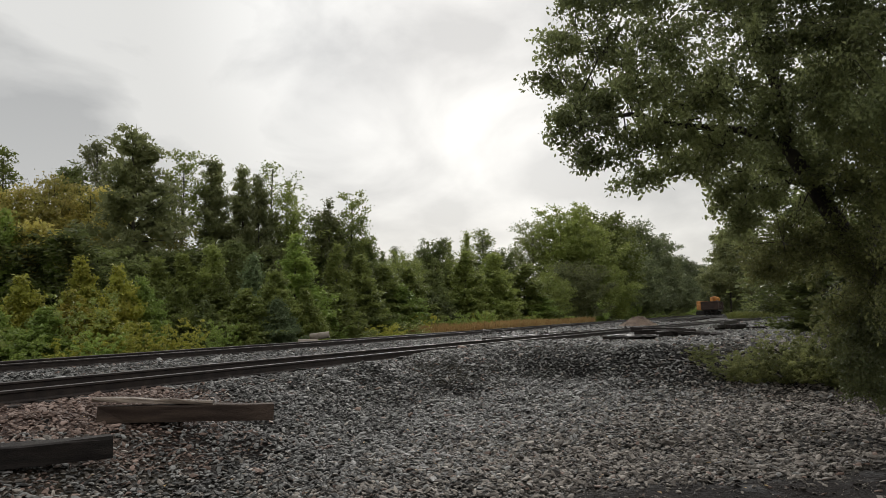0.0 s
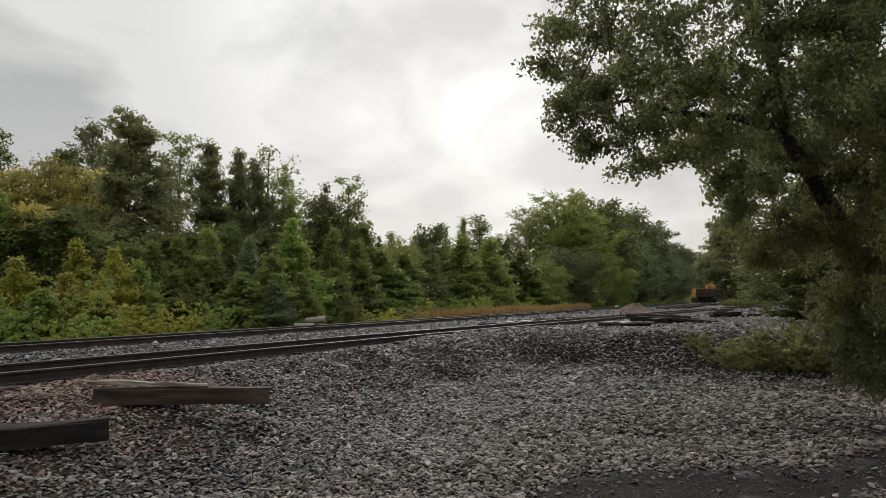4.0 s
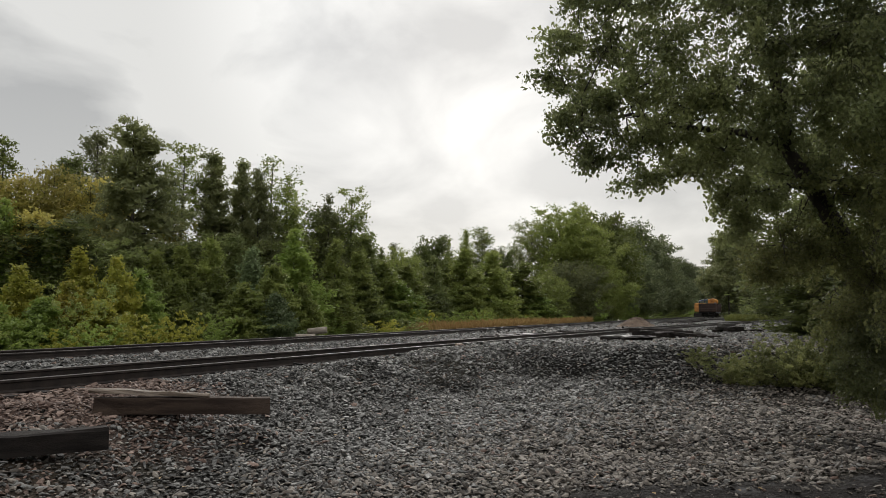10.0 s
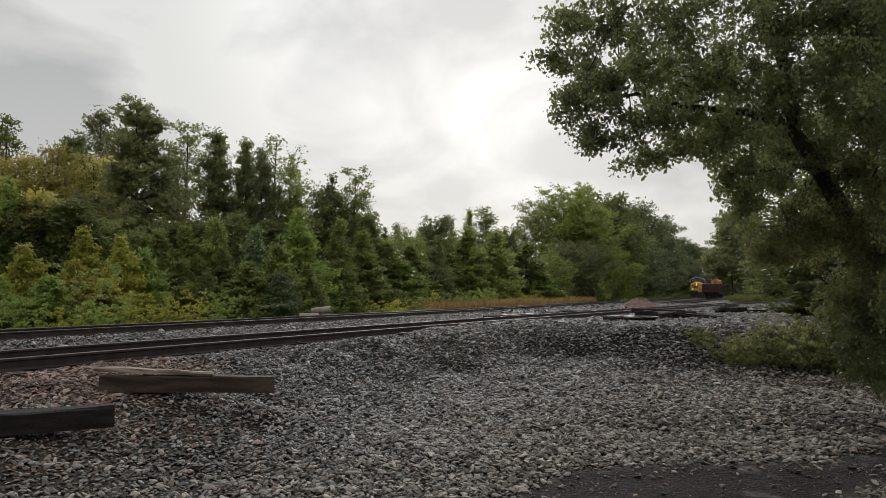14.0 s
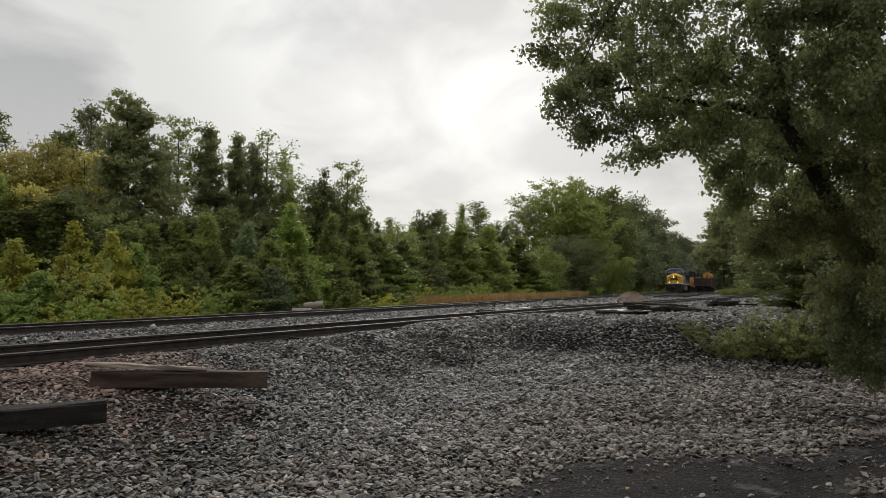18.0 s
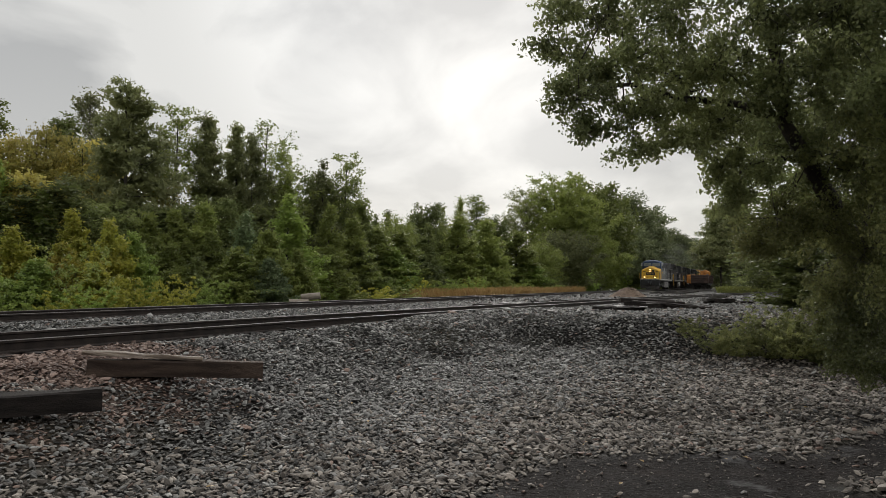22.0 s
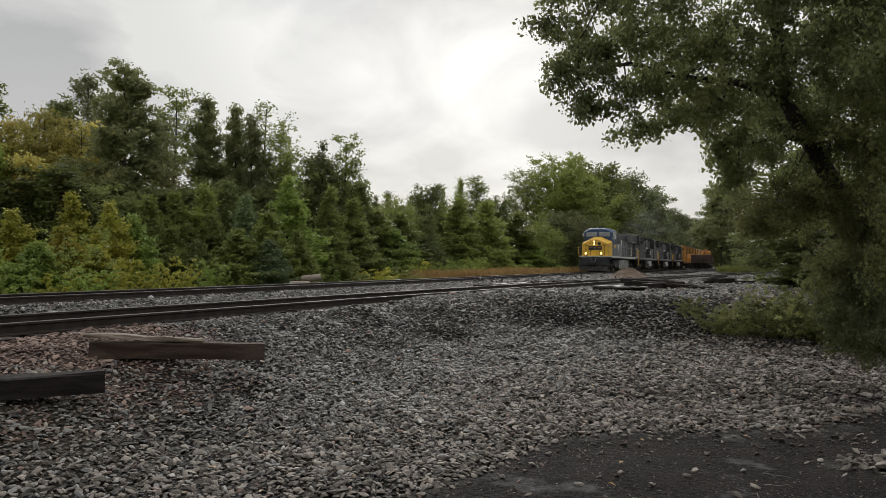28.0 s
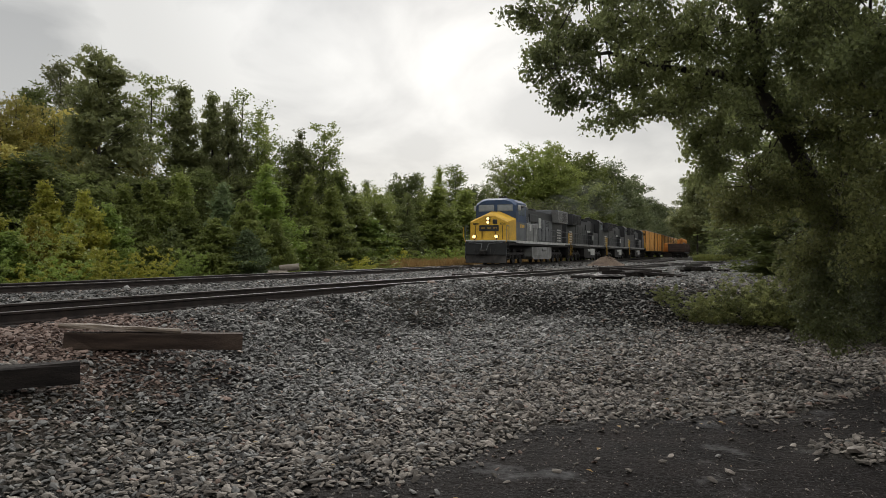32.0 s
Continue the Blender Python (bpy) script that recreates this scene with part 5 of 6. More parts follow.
def locomotive(lead, label):
    """A six-axle road locomotive; +y is the cab end, z = 0 is the rail top."""
    loco = thing("locomotive", Matrix(), label, "locomotive", "locomotives of the train")
    top, low, nose_c, rail_c = (BLUE, GREY, YELLOW, GREY) if lead else (BLACK, BLACK, BLACK, PALE)
    bm = fresh()
    box(bm, (0, 0, 1.48), (2.9, 21.6, 0.26), 0.03)
    box(bm, (0, 0, 1.25), (1.2, 20.6, 0.4), 0.03)
    part("underframe", bm, GRIME, loco)
    bm = fresh()
    box(bm, (0, 0, 1.66), (3.08, 21.7, 0.10), 0.015)
    for s in (-1, 1):
        box(bm, (s * 1.53, 0, 1.60), (0.03, 17.0, 0.16))
    part("walkway", bm, PALE if lead else TANK, loco, "walkway with a pale dirty edge")
    bm = fresh()
    prism(bm, [(-3.4, 1.3), (-3.4, 0.55), (-3.0, 0.32), (3.0, 0.32), (3.4, 0.55), (3.4, 1.3)], -1.42, 1.42)
    part("fuel_tank", bm, TANK if lead else GRIME, loco)
    for s in (-1, 1):
        bm = fresh()
        box(bm, (s * 1.44, 1.6, 0.95), (0.05, 2.6, 0.7), 0.02)
        rod(bm, (s * 1.35, -1.2, 1.1), (s * 1.35, 0.2, 1.1), 0.16, 12)
        part("side_box", bm, TANK if lead else PALE, loco)
    for y in (6.7, -6.7):
        truck_frame(loco, y, 4.1, 3)
    # pilot, plow, coupler, steps
    for e in (1, -1):
        bm = fresh()
        box(bm, (0, e * 10.85, 1.15), (2.9, 0.16, 0.95), 0.03)
        part("pilot_plate", bm, BLACK, loco)
        if e == 1:
            bm = fresh()
            prism(bm, [(10.9, 0.85), (11.0, 0.85), (11.5, 0.12), (11.35, 0.12)], -1.45, 1.45)
            for v in bm.verts:
                v.co.y -= 0.28 * abs(v.co.x) * (1.4 if v.co.z < 0.5 else 0.5)
            part("plow", bm, PLOW, loco, "dusty grey plow blade")
        bm = fresh()
        box(bm, (0, e * 11.15, 0.86), (0.26, 0.6, 0.28), 0.04)
        box(bm, (0.05, e * 11.42, 0.86), (0.34, 0.22, 0.34), 0.06)
        part("coupler", bm, GRIME, loco)
        for s in (-1, 1):
            bm = fresh()
            for k in range(4):
                box(bm, (s * 1.38, e * 10.55, 0.42 + 0.36 * k), (0.28, 0.5, 0.04))
            for d in (-0.27, 0.27):
                box(bm, (s * 1.38, e * (10.55 + d), 1.0), (0.28, 0.03, 1.3))
            part("step", bm, GRIME, loco)
            bm = fresh()
            rod(bm, (s * 1.5, e * 10.3, 0.6), (s * 1.5, e * 10.3, 2.7), 0.022, 6)
            rod(bm, (s * 1.5, e * 10.85, 0.6), (s * 1.5, e * 10.85, 2.7), 0.022, 6)
            rod(bm, (s * 1.5, e * 10.3, 2.7), (s * 1.5, e * 10.85, 2.7), 0.022, 6)
            part("grab_rail", bm, YELLOW if not lead or e == -1 else GREY, loco, "" if lead and e == 1 else "yellow grab rail")
        for s in (-1, 1):
            bm = fresh()
            pts = [(s * 0.35, e * 10.95, 1.25), (s * 0.42, e * 11.2, 0.75), (s * 0.62, e * 11.2, 0.62), (s * 0.78, e * 10.97, 1.05)]
            for p, q in zip(pts, pts[1:]):
                rod(bm, p, q, 0.028, 6)
            part("brake_hose", bm, GRIME, loco)
    # nose
    def ring(y, w0, w1, z0, z1, peak):
        return [(-w0, y, z0), (w0, y, z0), (w1, y, z1 - 0.05), (w1 - 0.08, y, z1), (0.34, y, z1 + peak), (-0.34, y, z1 + peak), (-w1 + 0.08, y, z1), (-w1, y, z1 - 0.05)]
    bm = fresh()
    loft(bm, [ring(10.08, 1.38, 1.34, 1.71, 3.02, 0.40), ring(9.98, 1.46, 1.42, 1.71, 3.08, 0.44), ring(8.5, 1.54, 1.52, 1.71, 3.30, 0.50)])
    part("nose", bm, nose_c, loco, "yellow nose" if lead else "")
    bm = fresh()
    box(bm, (0, 10.1, 2.35), (0.66, 0.04, 1.25), 0.015)
    part("nose_door", bm, nose_c, loco)
    bm = fresh()
    box(bm, (0, 10.13, 2.56), (1.42, 0.05, 0.42), 0.01)
    panel = part("nose_panel", bm, BLACK if lead else PALE, loco, "black panel" if lead else "")
    if lead:
        for k in range(3):
            bm = fresh()
            box(bm, (-0.45 + 0.45 * k, 10.16, 2.56), (0.30, 0.02, 0.05), 0.01)
            part("panel_mark", bm, YELLOW, panel)
        for s in (-1, 1):
            bm = fresh()
            box(bm, (s * 0.98, 10.05, 2.86), (0.42, 0.06, 0.16), 0.01)
            part("number_board", bm, BLACK, loco)
    bm = fresh()
    box(bm, (-0.42, 10.1, 3.0), (0.34, 0.06, 0.32), 0.03)
    part("nose_window", bm, BLACK, loco)
    bm = fresh()
    box(bm, (0.08, 10.1, 3.08), (0.34, 0.1, 0.56), 0.05)
    housing = part("lamp_housing", bm, GRIME, loco)
    for z in (2.96, 3.22):
        bm = fresh()
        rod(bm, (0.08, 10.15, z), (0.08, 10.185, z), 0.10, 14)
        part("headlight", bm, LAMP if lead else GRIME, housing)
    for s in (-1, 1):
        bm = fresh()
        rod(bm, (s * 0.80, 10.86, 1.95), (s * 0.80, 11.05, 1.95), 0.15, 12)
        rod(bm, (s * 0.80, 10.95, 1.7), (s * 0.80, 10.95, 1.85), 0.05, 8)
        holder = part("ditch_light_housing", bm, GRIME, loco)
        bm = fresh()
        rod(bm, (s * 0.80, 11.05, 1.95), (s * 0.80, 11.07, 1.95), 0.12, 14)
        part("ditch_light", bm, LAMP if lead else GRIME, holder)
    for x in (-1.0, -0.5, 0.5, 1.0):
        bm = fresh()
        rod(bm, (x, 10.16, 1.8), (x, 10.16, 2.75), 0.022, 6)
        part("nose_grab_iron", bm, GRIME, loco)
    for s in (-1, 1):
        bm = fresh()
        rod(bm, (s * 1.45, 10.9, 1.55), (s * 1.62, 10.9, 1.9), 0.025, 6)
        rod(bm, (s * 1.62, 10.9, 1.9), (s * 1.62, 10.9, 2.6), 0.025, 6)
        part("corner_rail", bm, YELLOW, loco)
        bm = fresh()
        rod(bm, (s * 0.25, 11.0, 1.45), (s * 1.2, 11.0, 1.52), 0.022, 6)
        rod(bm, (s * 0.25, 11.0, 1.45), (s * 0.2, 11.35, 1.0), 0.022, 6)
        part("coupling_lever", bm, GREY, loco)
    # cab
    def cab_ring(y, w, z0, z1, r):
        return [(-w, y, z0), (w, y, z0), (w, y, z1 - r), (w - r * 1.1, y, z1 - r * 0.25), (w * 0.45, y, z1), (-w * 0.45, y, z1), (-w + r * 1.1, y, z1 - r * 0.25), (-w, y, z1 - r)]
    bm = fresh()
    loft(bm, [cab_ring(5.7, 1.53, 3.05, 4.78, 0.34), cab_ring(8.1, 1.53, 3.05, 4.78, 0.34), cab_ring(8.5, 1.49, 3.05, 4.62, 0.40)])
    part("cab_top", bm, top, loco, "dark blue cab top" if lead else "")
    bm = fresh()
    box(bm, (0, 7.1, 2.4), (3.05, 2.86, 1.36), 0.03)
    part("cab_side", bm, low, loco)
    for s in (-1, 1):
        bm = fresh()
        box(bm, (s * 0.70, 8.5, 4.06), (1.18, 0.06, 0.50), 0.05)
        part("windshield", bm, GLASS, loco)
        for y in (7.6, 6.6):
            bm = fresh()
            box(bm, (s * 1.535, y, 3.85), (0.03, 0.72, 0.62), 0.01)
            part("side_window", bm, GLASS, loco)
        bm = fresh()
        box(bm, (s * 1.66, 8.15, 4.05), (0.22, 0.06, 0.36), 0.02)
        part("mirror", bm, PALE if lead else GRIME, loco)
        bm = fresh()
        box(bm, (s * 1.62, 7.1, 4.25), (0.2, 1.9, 0.04), 0.01)
        part("sunshade", bm, PALE if lead else GRIME, loco)
    # hood with doors, radiator wings, fans, stacks
    bm = fresh()
    prism(bm, [(5.7, 1.71), (5.7, 4.22), (-10.2, 4.22), (-10.2, 1.71)], -0.92, 0.92)
    # Black hood body gives the gaps between the doors their dark tone by colour.
    part("hood", bm, BLACK, loco)
    for s in (-1, 1):
        for k in range(9):
            bm = fresh()
            box(bm, (s * 0.935, 4.9 - 1.25 * k, 2.75), (0.03, 1.12, 1.75), 0.01)
            door = part("hood_door", bm, low, loco)
            bm = fresh()
            box(bm, (s * 0.96, 4.5 - 1.25 * k, 2.8), (0.03, 0.05, 0.2))
            part("latch", bm, GRIME, door)
            if k % 2:
                for u in range(4):
                    bm = fresh()
                    box(bm, (s * 0.96, 4.9 - 1.25 * k, 3.1 + 0.13 * u), (0.03, 0.8, 0.06))
                    part("louvre", bm, BLACK, door)
        bm = fresh()
        prism(bm, [(-5.9, 3.55), (-5.5, 4.62), (-10.0, 4.62), (-10.0, 3.55)], s * 0.9, s * 1.5)
        part("radiator_wing", bm, TANK if lead else BLACK, loco, "overhanging radiator")
        bm = fresh()
        for k in range(10):
            box(bm, (s * 1.51, -6.0 - 0.4 * k, 4.08), (0.03, 0.06, 0.9))
        part("radiator_grille", bm, GRIME, loco)
        bm = fresh()
        box(bm, (s * 1.2, 3.4, 2.4), (0.55, 3.6, 1.35), 0.04)
        part("side_locker", bm, TANK if lead else low, loco)
        bm = fresh()
        box(bm, (s * 0.98, 1.2, 3.6), (0.10, 2.8, 0.6), 0.02)
        part("air_intake", bm, BLACK, loco)
        railing(loco, s * 1.48, 4.6, -10.2, 1.7, rail_c if lead else GREY, 12)
    bm = fresh()
    box(bm, (0, -7.75, 4.45), (1.9, 4.5, 0.36), 0.04)
    part("radiator_top", bm, GREY if lead else BLACK, loco)
    for y in (-6.8, -8.6):
        bm = fresh()
        rod(bm, (0, y, 4.62), (0, y, 4.72), 0.75, 20)
        part("roof_fan", bm, GRIME, loco)
    bm = fresh()
    box(bm, (0, -1.6, 4.36), (0.7, 1.1, 0.34), 0.05)
    part("exhaust_stack", bm, GRIME, loco)
    bm = fresh()
    box(bm, (0, 3.4, 4.3), (1.5, 2.6, 0.28), 0.04)
    part("dynamic_brake_housing", bm, low, loco)
    bm = fresh()
    for k in range(3):
        rod(bm, (-0.2 + 0.2 * k, 6.3, 4.9), (-0.2 + 0.2 * k, 6.8, 4.94), 0.05, 8, 0.1)
    box(bm, (0, 6.3, 4.83), (0.5, 0.1, 0.14))
    part("horn", bm, GRIME, loco)
    # unreadable lettering as bars, company mark as a plain shape
    for s in (-1, 1):
        bars = []
        if lead:
            bars += [((s * 1.53, 6.4 + 0.42 * k, 2.78), (0.03, 0.3, 0.24), YELLOW) for k in range(3)]
            bars += [((s * 1.485, 4.2, 2.75), (0.03, 0.55, 0.5), PALE), ((s * 0.985, -0.9, 3.3), (0.03, 0.8, 0.8), PALE)]
        else:
            bars += [((s * 0.985, 2.6 - 0.42 * k, 3.3), (0.03, 0.3, 0.42), PALE) for k in range(5)]
            bars += [((s * 0.985, 3.0, 2.0 + 0.22 * k), (0.03, 0.9, 0.12), PALE) for k in range(4)]
            bars += [((s * 1.485, 1.6, 2.5), (0.03, 0.6, 0.5), PALE)]
        bars += [((s * 0.985, -8.4, 1.95 + 0.24 * k), (0.03, 1.5, 0.12), PALE) for k in range(5)]
        for c, size, mat in bars:
            bm = fresh()
            box(bm, c, size, 0.01)
            part("lettering_bar", bm, mat, loco)
    wheels = [wheelset(loco, y + d) for y in (6.7, -6.7) for d in (-2.05, 0, 2.05)]
    return loco, wheels


def box_car(label):
    car = thing("box_car", Matrix(), label, "box car", "box cars of the train")
    bm = fresh()
    box(bm, (0, 0, 1.12), (2.6, 16.0, 0.3), 0.03)
    part("underframe", bm, GRIME, car)
    for s in (-1, 1):
        bm = fresh()
        box(bm, (s * 1.46, 0, 2.75), (0.06, 15.6, 3.0), 0.01)
        part("side", bm, ORANGE, car)
        for k in range(9):
            y = -7.4 + 14.8 * k / 8
            if abs(y) < 1.9:
                continue
            bm = fresh()
            box(bm, (s * 1.50, y, 2.75), (0.03, 0.10, 2.9))
            part("rib", bm, ORANGE, car)
        bm = fresh()
        box(bm, (s * 1.525, 0, 2.7), (0.05, 3.0, 2.85), 0.01)
        for k in (-1, 1):
            box(bm, (s * 1.56, k * 0.6, 2.7), (0.03, 0.05, 2.5))
        part("sliding_door", bm, ORANGE, car)
        for y in (-1.65, 1.65, 7.75, -7.75):
            bm = fresh()
            box(bm, (s * 1.535, y, 2.7), (0.06, 0.22, 3.05), 0.01)
            part("door_post", bm, GRIME, car, "dark stained post")
        for e in (-1, 1):
            bm = fresh()
            for k in range(7):
                rod(bm, (s * 1.58, e * 7.3, 1.4 + 0.38 * k), (s * 1.58, e * 7.65, 1.4 + 0.38 * k), 0.02, 5)
            part("ladder", bm, GRIME, car)
    for e in (-1, 1):
        bm = fresh()
        box(bm, (0, e * 7.82, 2.75), (2.9, 0.06, 3.0), 0.01)
        part("end_wall", bm, ORANGE, car)
        for k in range(5):
            bm = fresh()
            box(bm, (0, e * 7.87, 1.5 + 0.6 * k), (2.7, 0.08, 0.16), 0.03)
            part("end_rib", bm, ORANGE, car)
        truck_frame(car, e * 6.0, 1.75, 2)
        bm = fresh()
        box(bm, (0, e * 8.2, 0.86), (0.26, 0.9, 0.28), 0.04)
        part("coupler", bm, GRIME, car)
    bm = fresh()
    prism(bm, [(-7.9, 0), (-7.9, 0.05), (7.9, 0.05), (7.9, 0)], -1.52, 1.52)
    for v in bm.verts:
        v.co.z += 4.25
    part("roof", bm, ROOF, car, "pale sheet roof")
    for k in range(13):
        bm = fresh()
        box(bm, (0, -7.4 + 14.8 * k / 12, 4.32), (3.02, 0.1, 0.06))
        part("roof_seam", bm, ROOF, car)
    # a high-roofed car: the body above the sill is stretched upwards
    for ob in car.children:
        if ob.name.split(".")[0] in ("side", "rib", "sliding_door", "door_post", "ladder", "end_wall", "end_rib", "roof", "roof_seam"):
            for v in ob.data.vertices:
                v.co.z = 1.25 + (v.co.z - 1.25) * 1.2
    wheels = [wheelset(car, e * 6.0 + d, 0.46) for e in (-1, 1) for d in (-0.87, 0.87)]
    return car, wheels


def gondola_car(y):
    x = float(spur_centre(y))
    a = math.degrees(math.atan2(float(spur_centre(y + 1)) - x, 1))
    car = thing("gondola_car", pose(x, y, RAIL_TOP, 0, 0, -a), "dark empty-sided gondola car standing on the spur", "gondola car")
    bm = fresh()
    box(bm, (0, 0, 1.0), (2.7, 15.0, 0.3), 0.03)
    part("underframe", bm, GRIME, car)
    for s in (-1, 1):
        bm = fresh()
        box(bm, (s * 1.45, 0, 1.85), (0.08, 15.4, 1.5), 0.01)
        part("side", bm, GONDOLA, car)
        for k in range(12):
            bm = fresh()
            box(bm, (s * 1.52, -7.2 + 14.4 * k / 11, 1.85), (0.1, 0.14, 1.5))
            part("rib", bm, GONDOLA, car)
    for e in (-1, 1):
        bm = fresh()
        box(bm, (0, e * 7.7, 1.85), (2.82, 0.08, 1.5), 0.01)
        part("end_wall", bm, GONDOLA, car)
        for k in range(4):
            bm = fresh()
            box(bm, (0, e * 7.76, 1.25 + 0.4 * k), (2.7, 0.1, 0.12), 0.02)
            part("end_rib", bm, GONDOLA, car)
        truck_frame(car, e * 5.8, 1.75, 2)
        bm = fresh()
        box(bm, (0, e * 8.05, 0.86), (0.26, 0.8, 0.28), 0.04)
        part("coupler", bm, GRIME, car)
        for d in (-0.87, 0.87):
            wheelset(car, e * 5.8 + d, 0.46)


gondola_car(145.0)


def excavator(x, y, turn):
    ex = thing("excavator", pose(x, y, RAIL_TOP, 0, 0, turn), "orange tracked excavator parked behind the gondola car", "excavator")
    for s in (-1, 1):
        bm = fresh()
        prism(bm, [(-2.0, 0.15), (-1.6, 0.0), (1.6, 0.0), (2.0, 0.15), (2.15, 0.5), (1.9, 0.9), (-1.9, 0.9), (-2.15, 0.5)], s * 1.4 - 0.3, s * 1.4 + 0.3)
        part("crawler", bm, GRIME, ex)
    bm = fresh()
    box(bm, (0, -0.4, 1.75), (2.8, 3.6, 1.3), 0.12)
    box(bm, (0, -1.7, 2.6), (2.6, 1.2, 0.7), 0.15)
    part("body", bm, MACHINE, ex)
    bm = fresh()
    box(bm, (-0.85, 0.75, 2.9), (1.0, 1.6, 1.7), 0.1)
    part("cab", bm, MACHINE, ex)
    bm = fresh()
    box(bm, (-0.85, 1.57, 3.05), (0.8, 0.04, 1.1), 0.05)
    part("windscreen", bm, GLASS, ex)
    bm = fresh()
    for p, q in (((0.3, 0.8, 2.3), (0.3, 1.6, 3.7)), ((0.3, 1.6, 3.7), (0.3, 3.0, 3.2))):
        d = Vector(q) - Vector(p)
        box(bm, (Vector(p) + Vector(q)) / 2, (0.4, 0.55, d.length), 0.04, d.to_track_quat("Z", "Y").to_matrix().to_4x4())
    part("boom", bm, MACHINE, ex)
    bm = fresh()
    rod(bm, (0.3, 3.0, 3.2), (0.3, 2.6, 1.7), 0.18, 8)
    part("stick", bm, MACHINE, ex)


excavator(55.4, 161.0, -150)


# ---- the train runs in along the main line ----
LEAD, lead_wheels = locomotive(True, "yellow-nosed blue and grey diesel locomotive leading the train")
SECOND, second_wheels = locomotive(False, "black diesel locomotive with white markings running in the train")
TRAIN = [(LEAD, lead_wheels, 0.0, 1, 0.53), (SECOND, second_wheels, 22.3, -1, 0.53)]
for k in (2, 3):
    c = copy_thing(SECOND, Matrix())
    TRAIN.append((c, [o for o in c.children if o.name.startswith("wheelset")], 22.3 * k, -1, 0.53))
CAR, car_wheels = box_car("orange box car with dark door posts in the train")
TRAIN.append((CAR, car_wheels, 86.4, 1, 0.46))
for k in range(1, 5):
    c = copy_thing(CAR, Matrix())
    TRAIN.append((c, [o for o in c.children if o.name.startswith("wheelset")], 86.4 + 17.2 * k, 1, 0.46))


def smoke_material():
    m = bpy.data.materials.new("thin_exhaust_smoke")
    m.use_nodes = True
    n, l = nodes_of(m.node_tree)
    out, df, tr, mix = n.new("ShaderNodeOutputMaterial"), n.new("ShaderNodeBsdfDiffuse"), n.new("ShaderNodeBsdfTransparent"), n.new("ShaderNodeMixShader")
    co, ns, rng = n.new("ShaderNodeTexCoord"), n.new("ShaderNodeTexNoise"), n.new("ShaderNodeMapRange")
    ns.inputs["Scale"].default_value, ns.inputs["Detail"].default_value = 0.8, 4.0
    rng.inputs["From Min"].default_value, rng.inputs["From Max"].default_value = 0.38, 0.66
    rng.inputs["To Min"].default_value, rng.inputs["To Max"].default_value = 0.0, 0.09
    df.inputs[0].default_value = (0.30, 0.30, 0.31, 1)
    l.new(co.outputs["Object"], ns.inputs["Vector"])
    l.new(ns.outputs[0], rng.inputs[0])
    l.new(rng.outputs[0], mix.inputs[0])
    l.new(tr.outputs[0], mix.inputs[1])
    l.new(df.outputs[0], mix.inputs[2])
    l.new(mix.outputs[0], out.inputs[0])
    return m


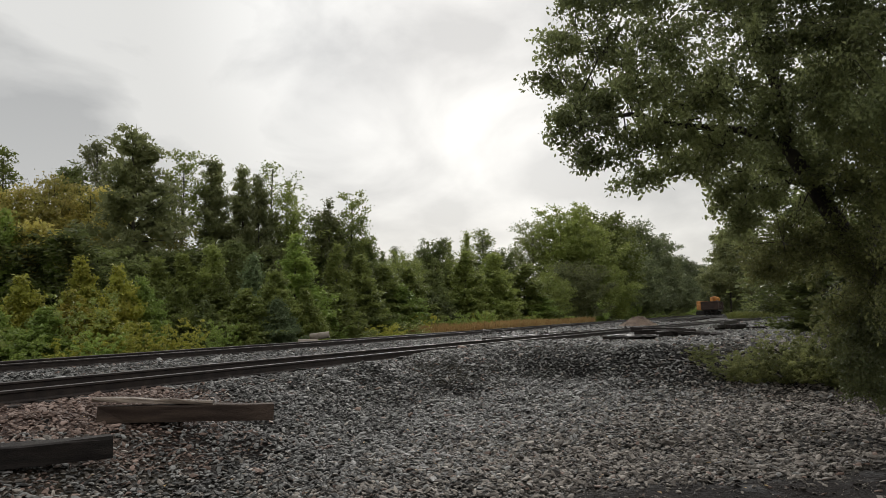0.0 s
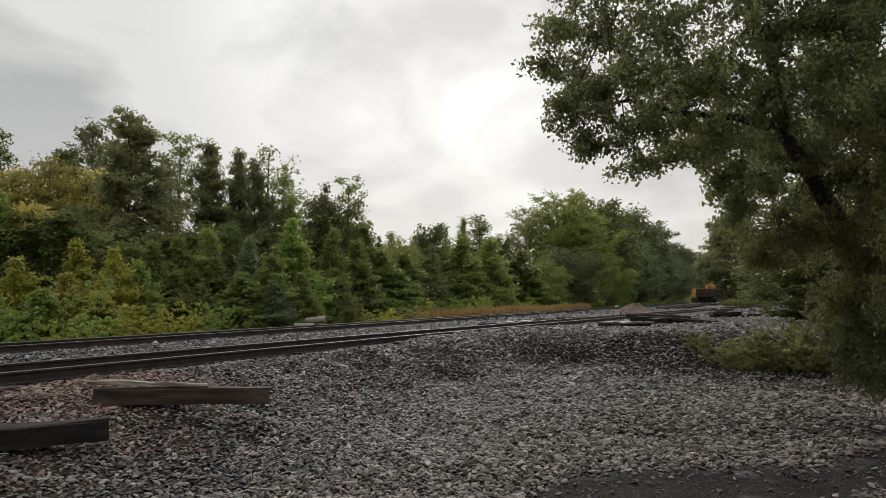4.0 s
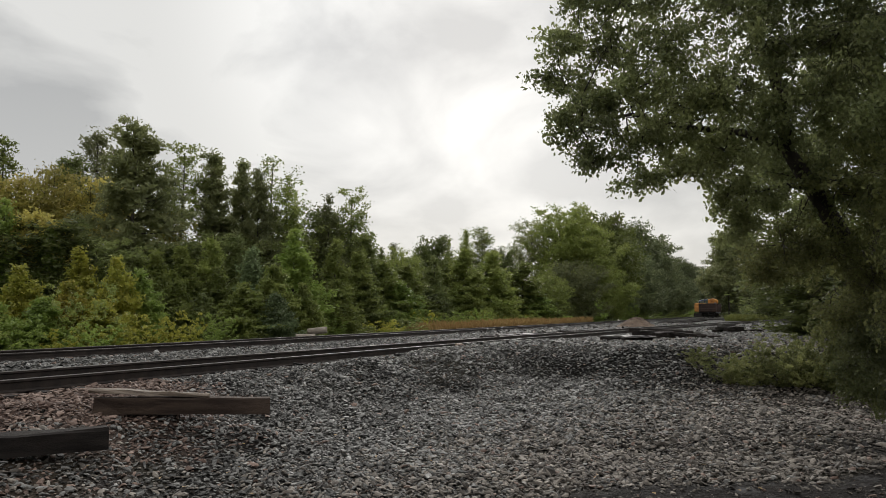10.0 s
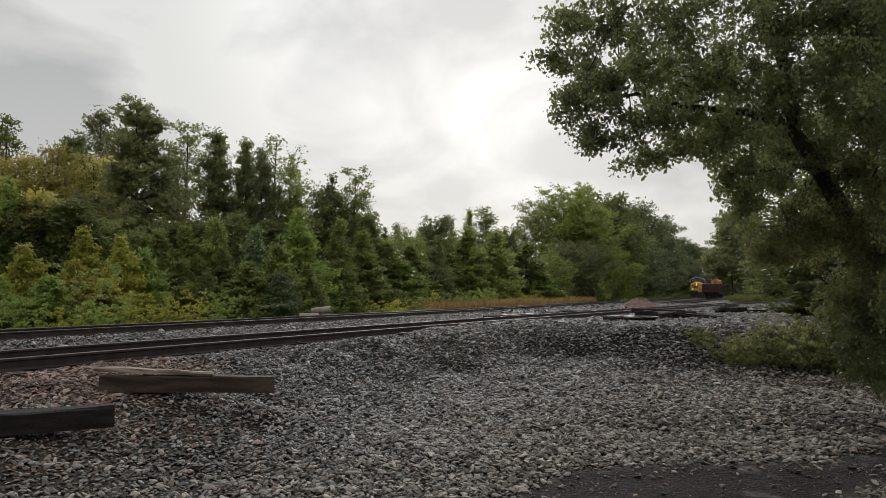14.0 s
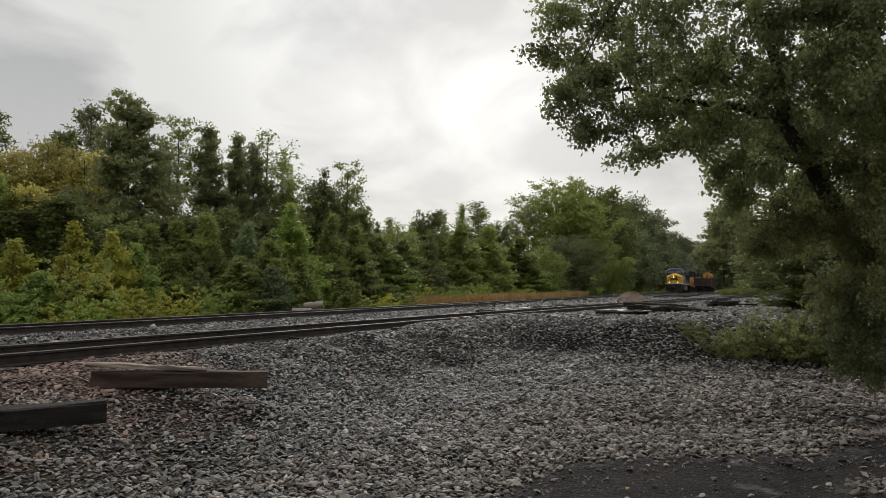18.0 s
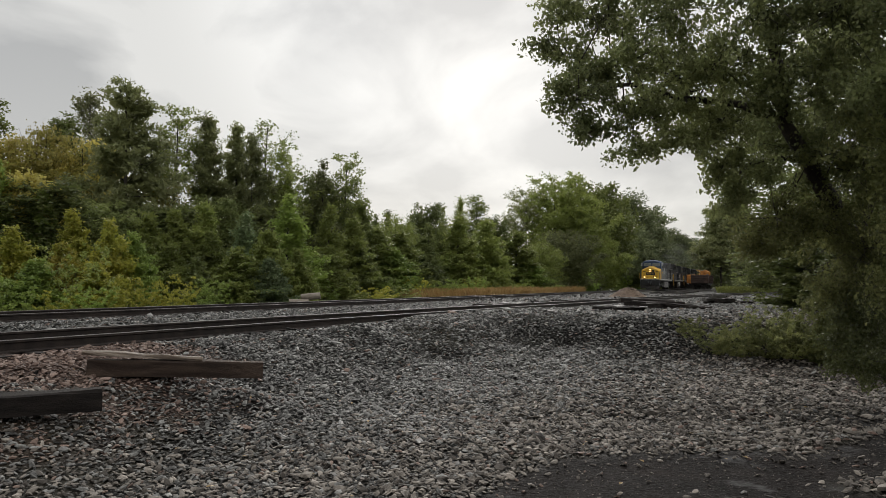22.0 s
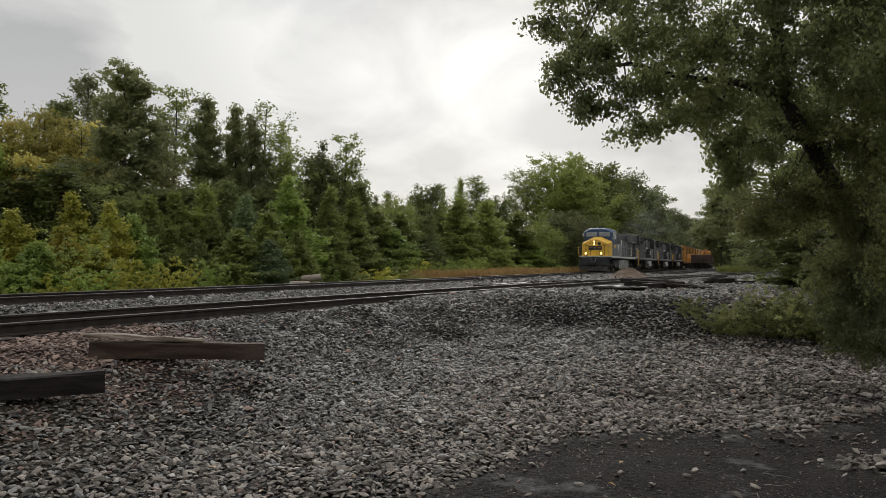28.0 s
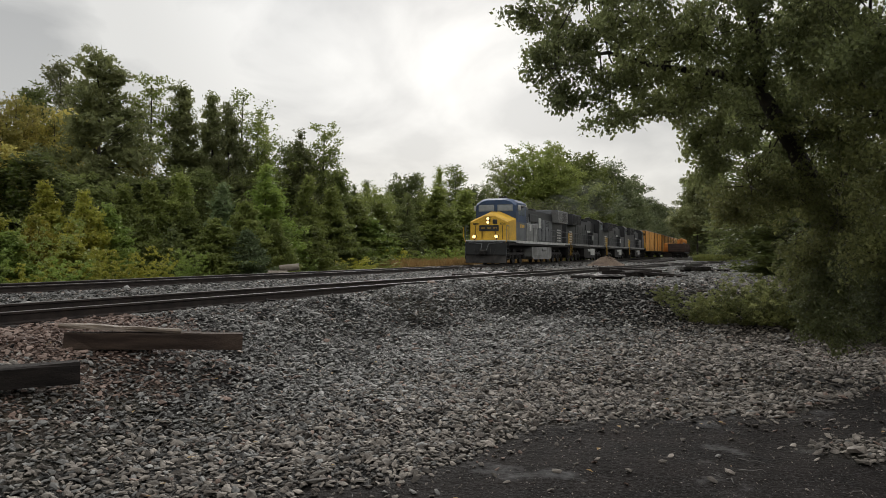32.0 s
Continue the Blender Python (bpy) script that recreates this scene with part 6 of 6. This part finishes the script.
def exhaust_plume():
    """Thin grey puffs drifting back from the first stacks, higher and wider to the rear."""
    plume = thing("exhaust_smoke", Matrix(), "thin grey exhaust smoke trailing over the leading locomotives", "smoke")
    mat, g = smoke_material(), np.random.RandomState(5)
    for k in range(3):
        bm = fresh()
        bmesh.ops.create_icosphere(bm, subdivisions=3, radius=1)
        a = g.uniform(0, 6.28, 3)
        for v in bm.verts:
            q = v.co
            v.co = q * (1 + 0.18 * math.sin(3 * q.x + a[0]) * math.sin(3 * q.y + a[1]) + 0.12 * math.sin(5 * q.z + a[2]))
        r = 1.3 + 0.7 * k
        bmesh.ops.transform(bm, matrix=Matrix.Translation((-0.5 * k, -13.5 - 8.0 * k, 5.6 + 0.7 * k)) @ Matrix.Diagonal((1.2 * r, 2.6 * r, 0.75 * r, 1)), verts=bm.verts)
        for f in bm.faces:
            f.smooth = True
        part("puff", bm, mat, plume)
    return plume


PLUME = exhaust_plume()
TRAIN.append((PLUME, [], 0.0, 1, 0.53))


# depth of the leading nose along y, by time
NOSE = [(0.0, 296.0), (5.0, 256.0), (9.0, 226.0), (13.0, 193.0), (17.0, 161.0), (20.0, 138.5), (23.0, 116.0), (25.0, 101.5), (28.0, 80.8), (30.0, 67.2), (32.0, 52.8)]
DIRECTION = Vector((0.42, 1.0, 0.0)).normalized()
HEADING = 180 - math.degrees(math.atan(0.42))


def nose_y(t):
    ts, ys = [r[0] for r in NOSE], [r[1] for r in NOSE]
    return float(np.interp(t, ts, ys))


def motions():
    # the leafy ends of the oak's limbs stir in the wind
    g = random.Random(3)
    for pieces in SWAY.values():
        a, b, c = g.uniform(0, 6.28), g.uniform(0, 6.28), g.uniform(0.75, 1.25)
        rows = []
        for i in range(41):
            t = 0.8 * i
            k = 0.022 * (0.6 + 0.4 * math.sin(0.31 * t + b))
            rows.append((t, pose(k * math.sin(2.0 * c * t + a), 0.6 * k * math.sin(1.7 * c * t + b), 0.7 * k * math.sin(2.3 * c * t + a + b))))
        for ob in pieces:
            walk(ob, rows)
    for ob, wheels, back, way, r in TRAIN:
        rows = []
        for t, y in NOSE:
            s = y / DIRECTION.y + back + 11.1
            yy = s * DIRECTION.y
            rows.append((t, pose(4.9 + 0.42 * (yy - 53), yy, RAIL_TOP, 0, 0, HEADING + (0 if way == 1 else 180))))
        walk(ob, rows)
        for w in wheels:
            y0, z0 = w.matrix_basis.translation.y, w.matrix_basis.translation.z
            turn_rows = []
            for i in range(0, 961, 3):
                t = min(32.0, i / 30)
                gone = (nose_y(0) - nose_y(t)) / DIRECTION.y
                turn_rows.append((t, pose(0, y0, z0, -way * math.degrees(gone / r) % 360, 0, 0)))
            walk(w, turn_rows)


motions()
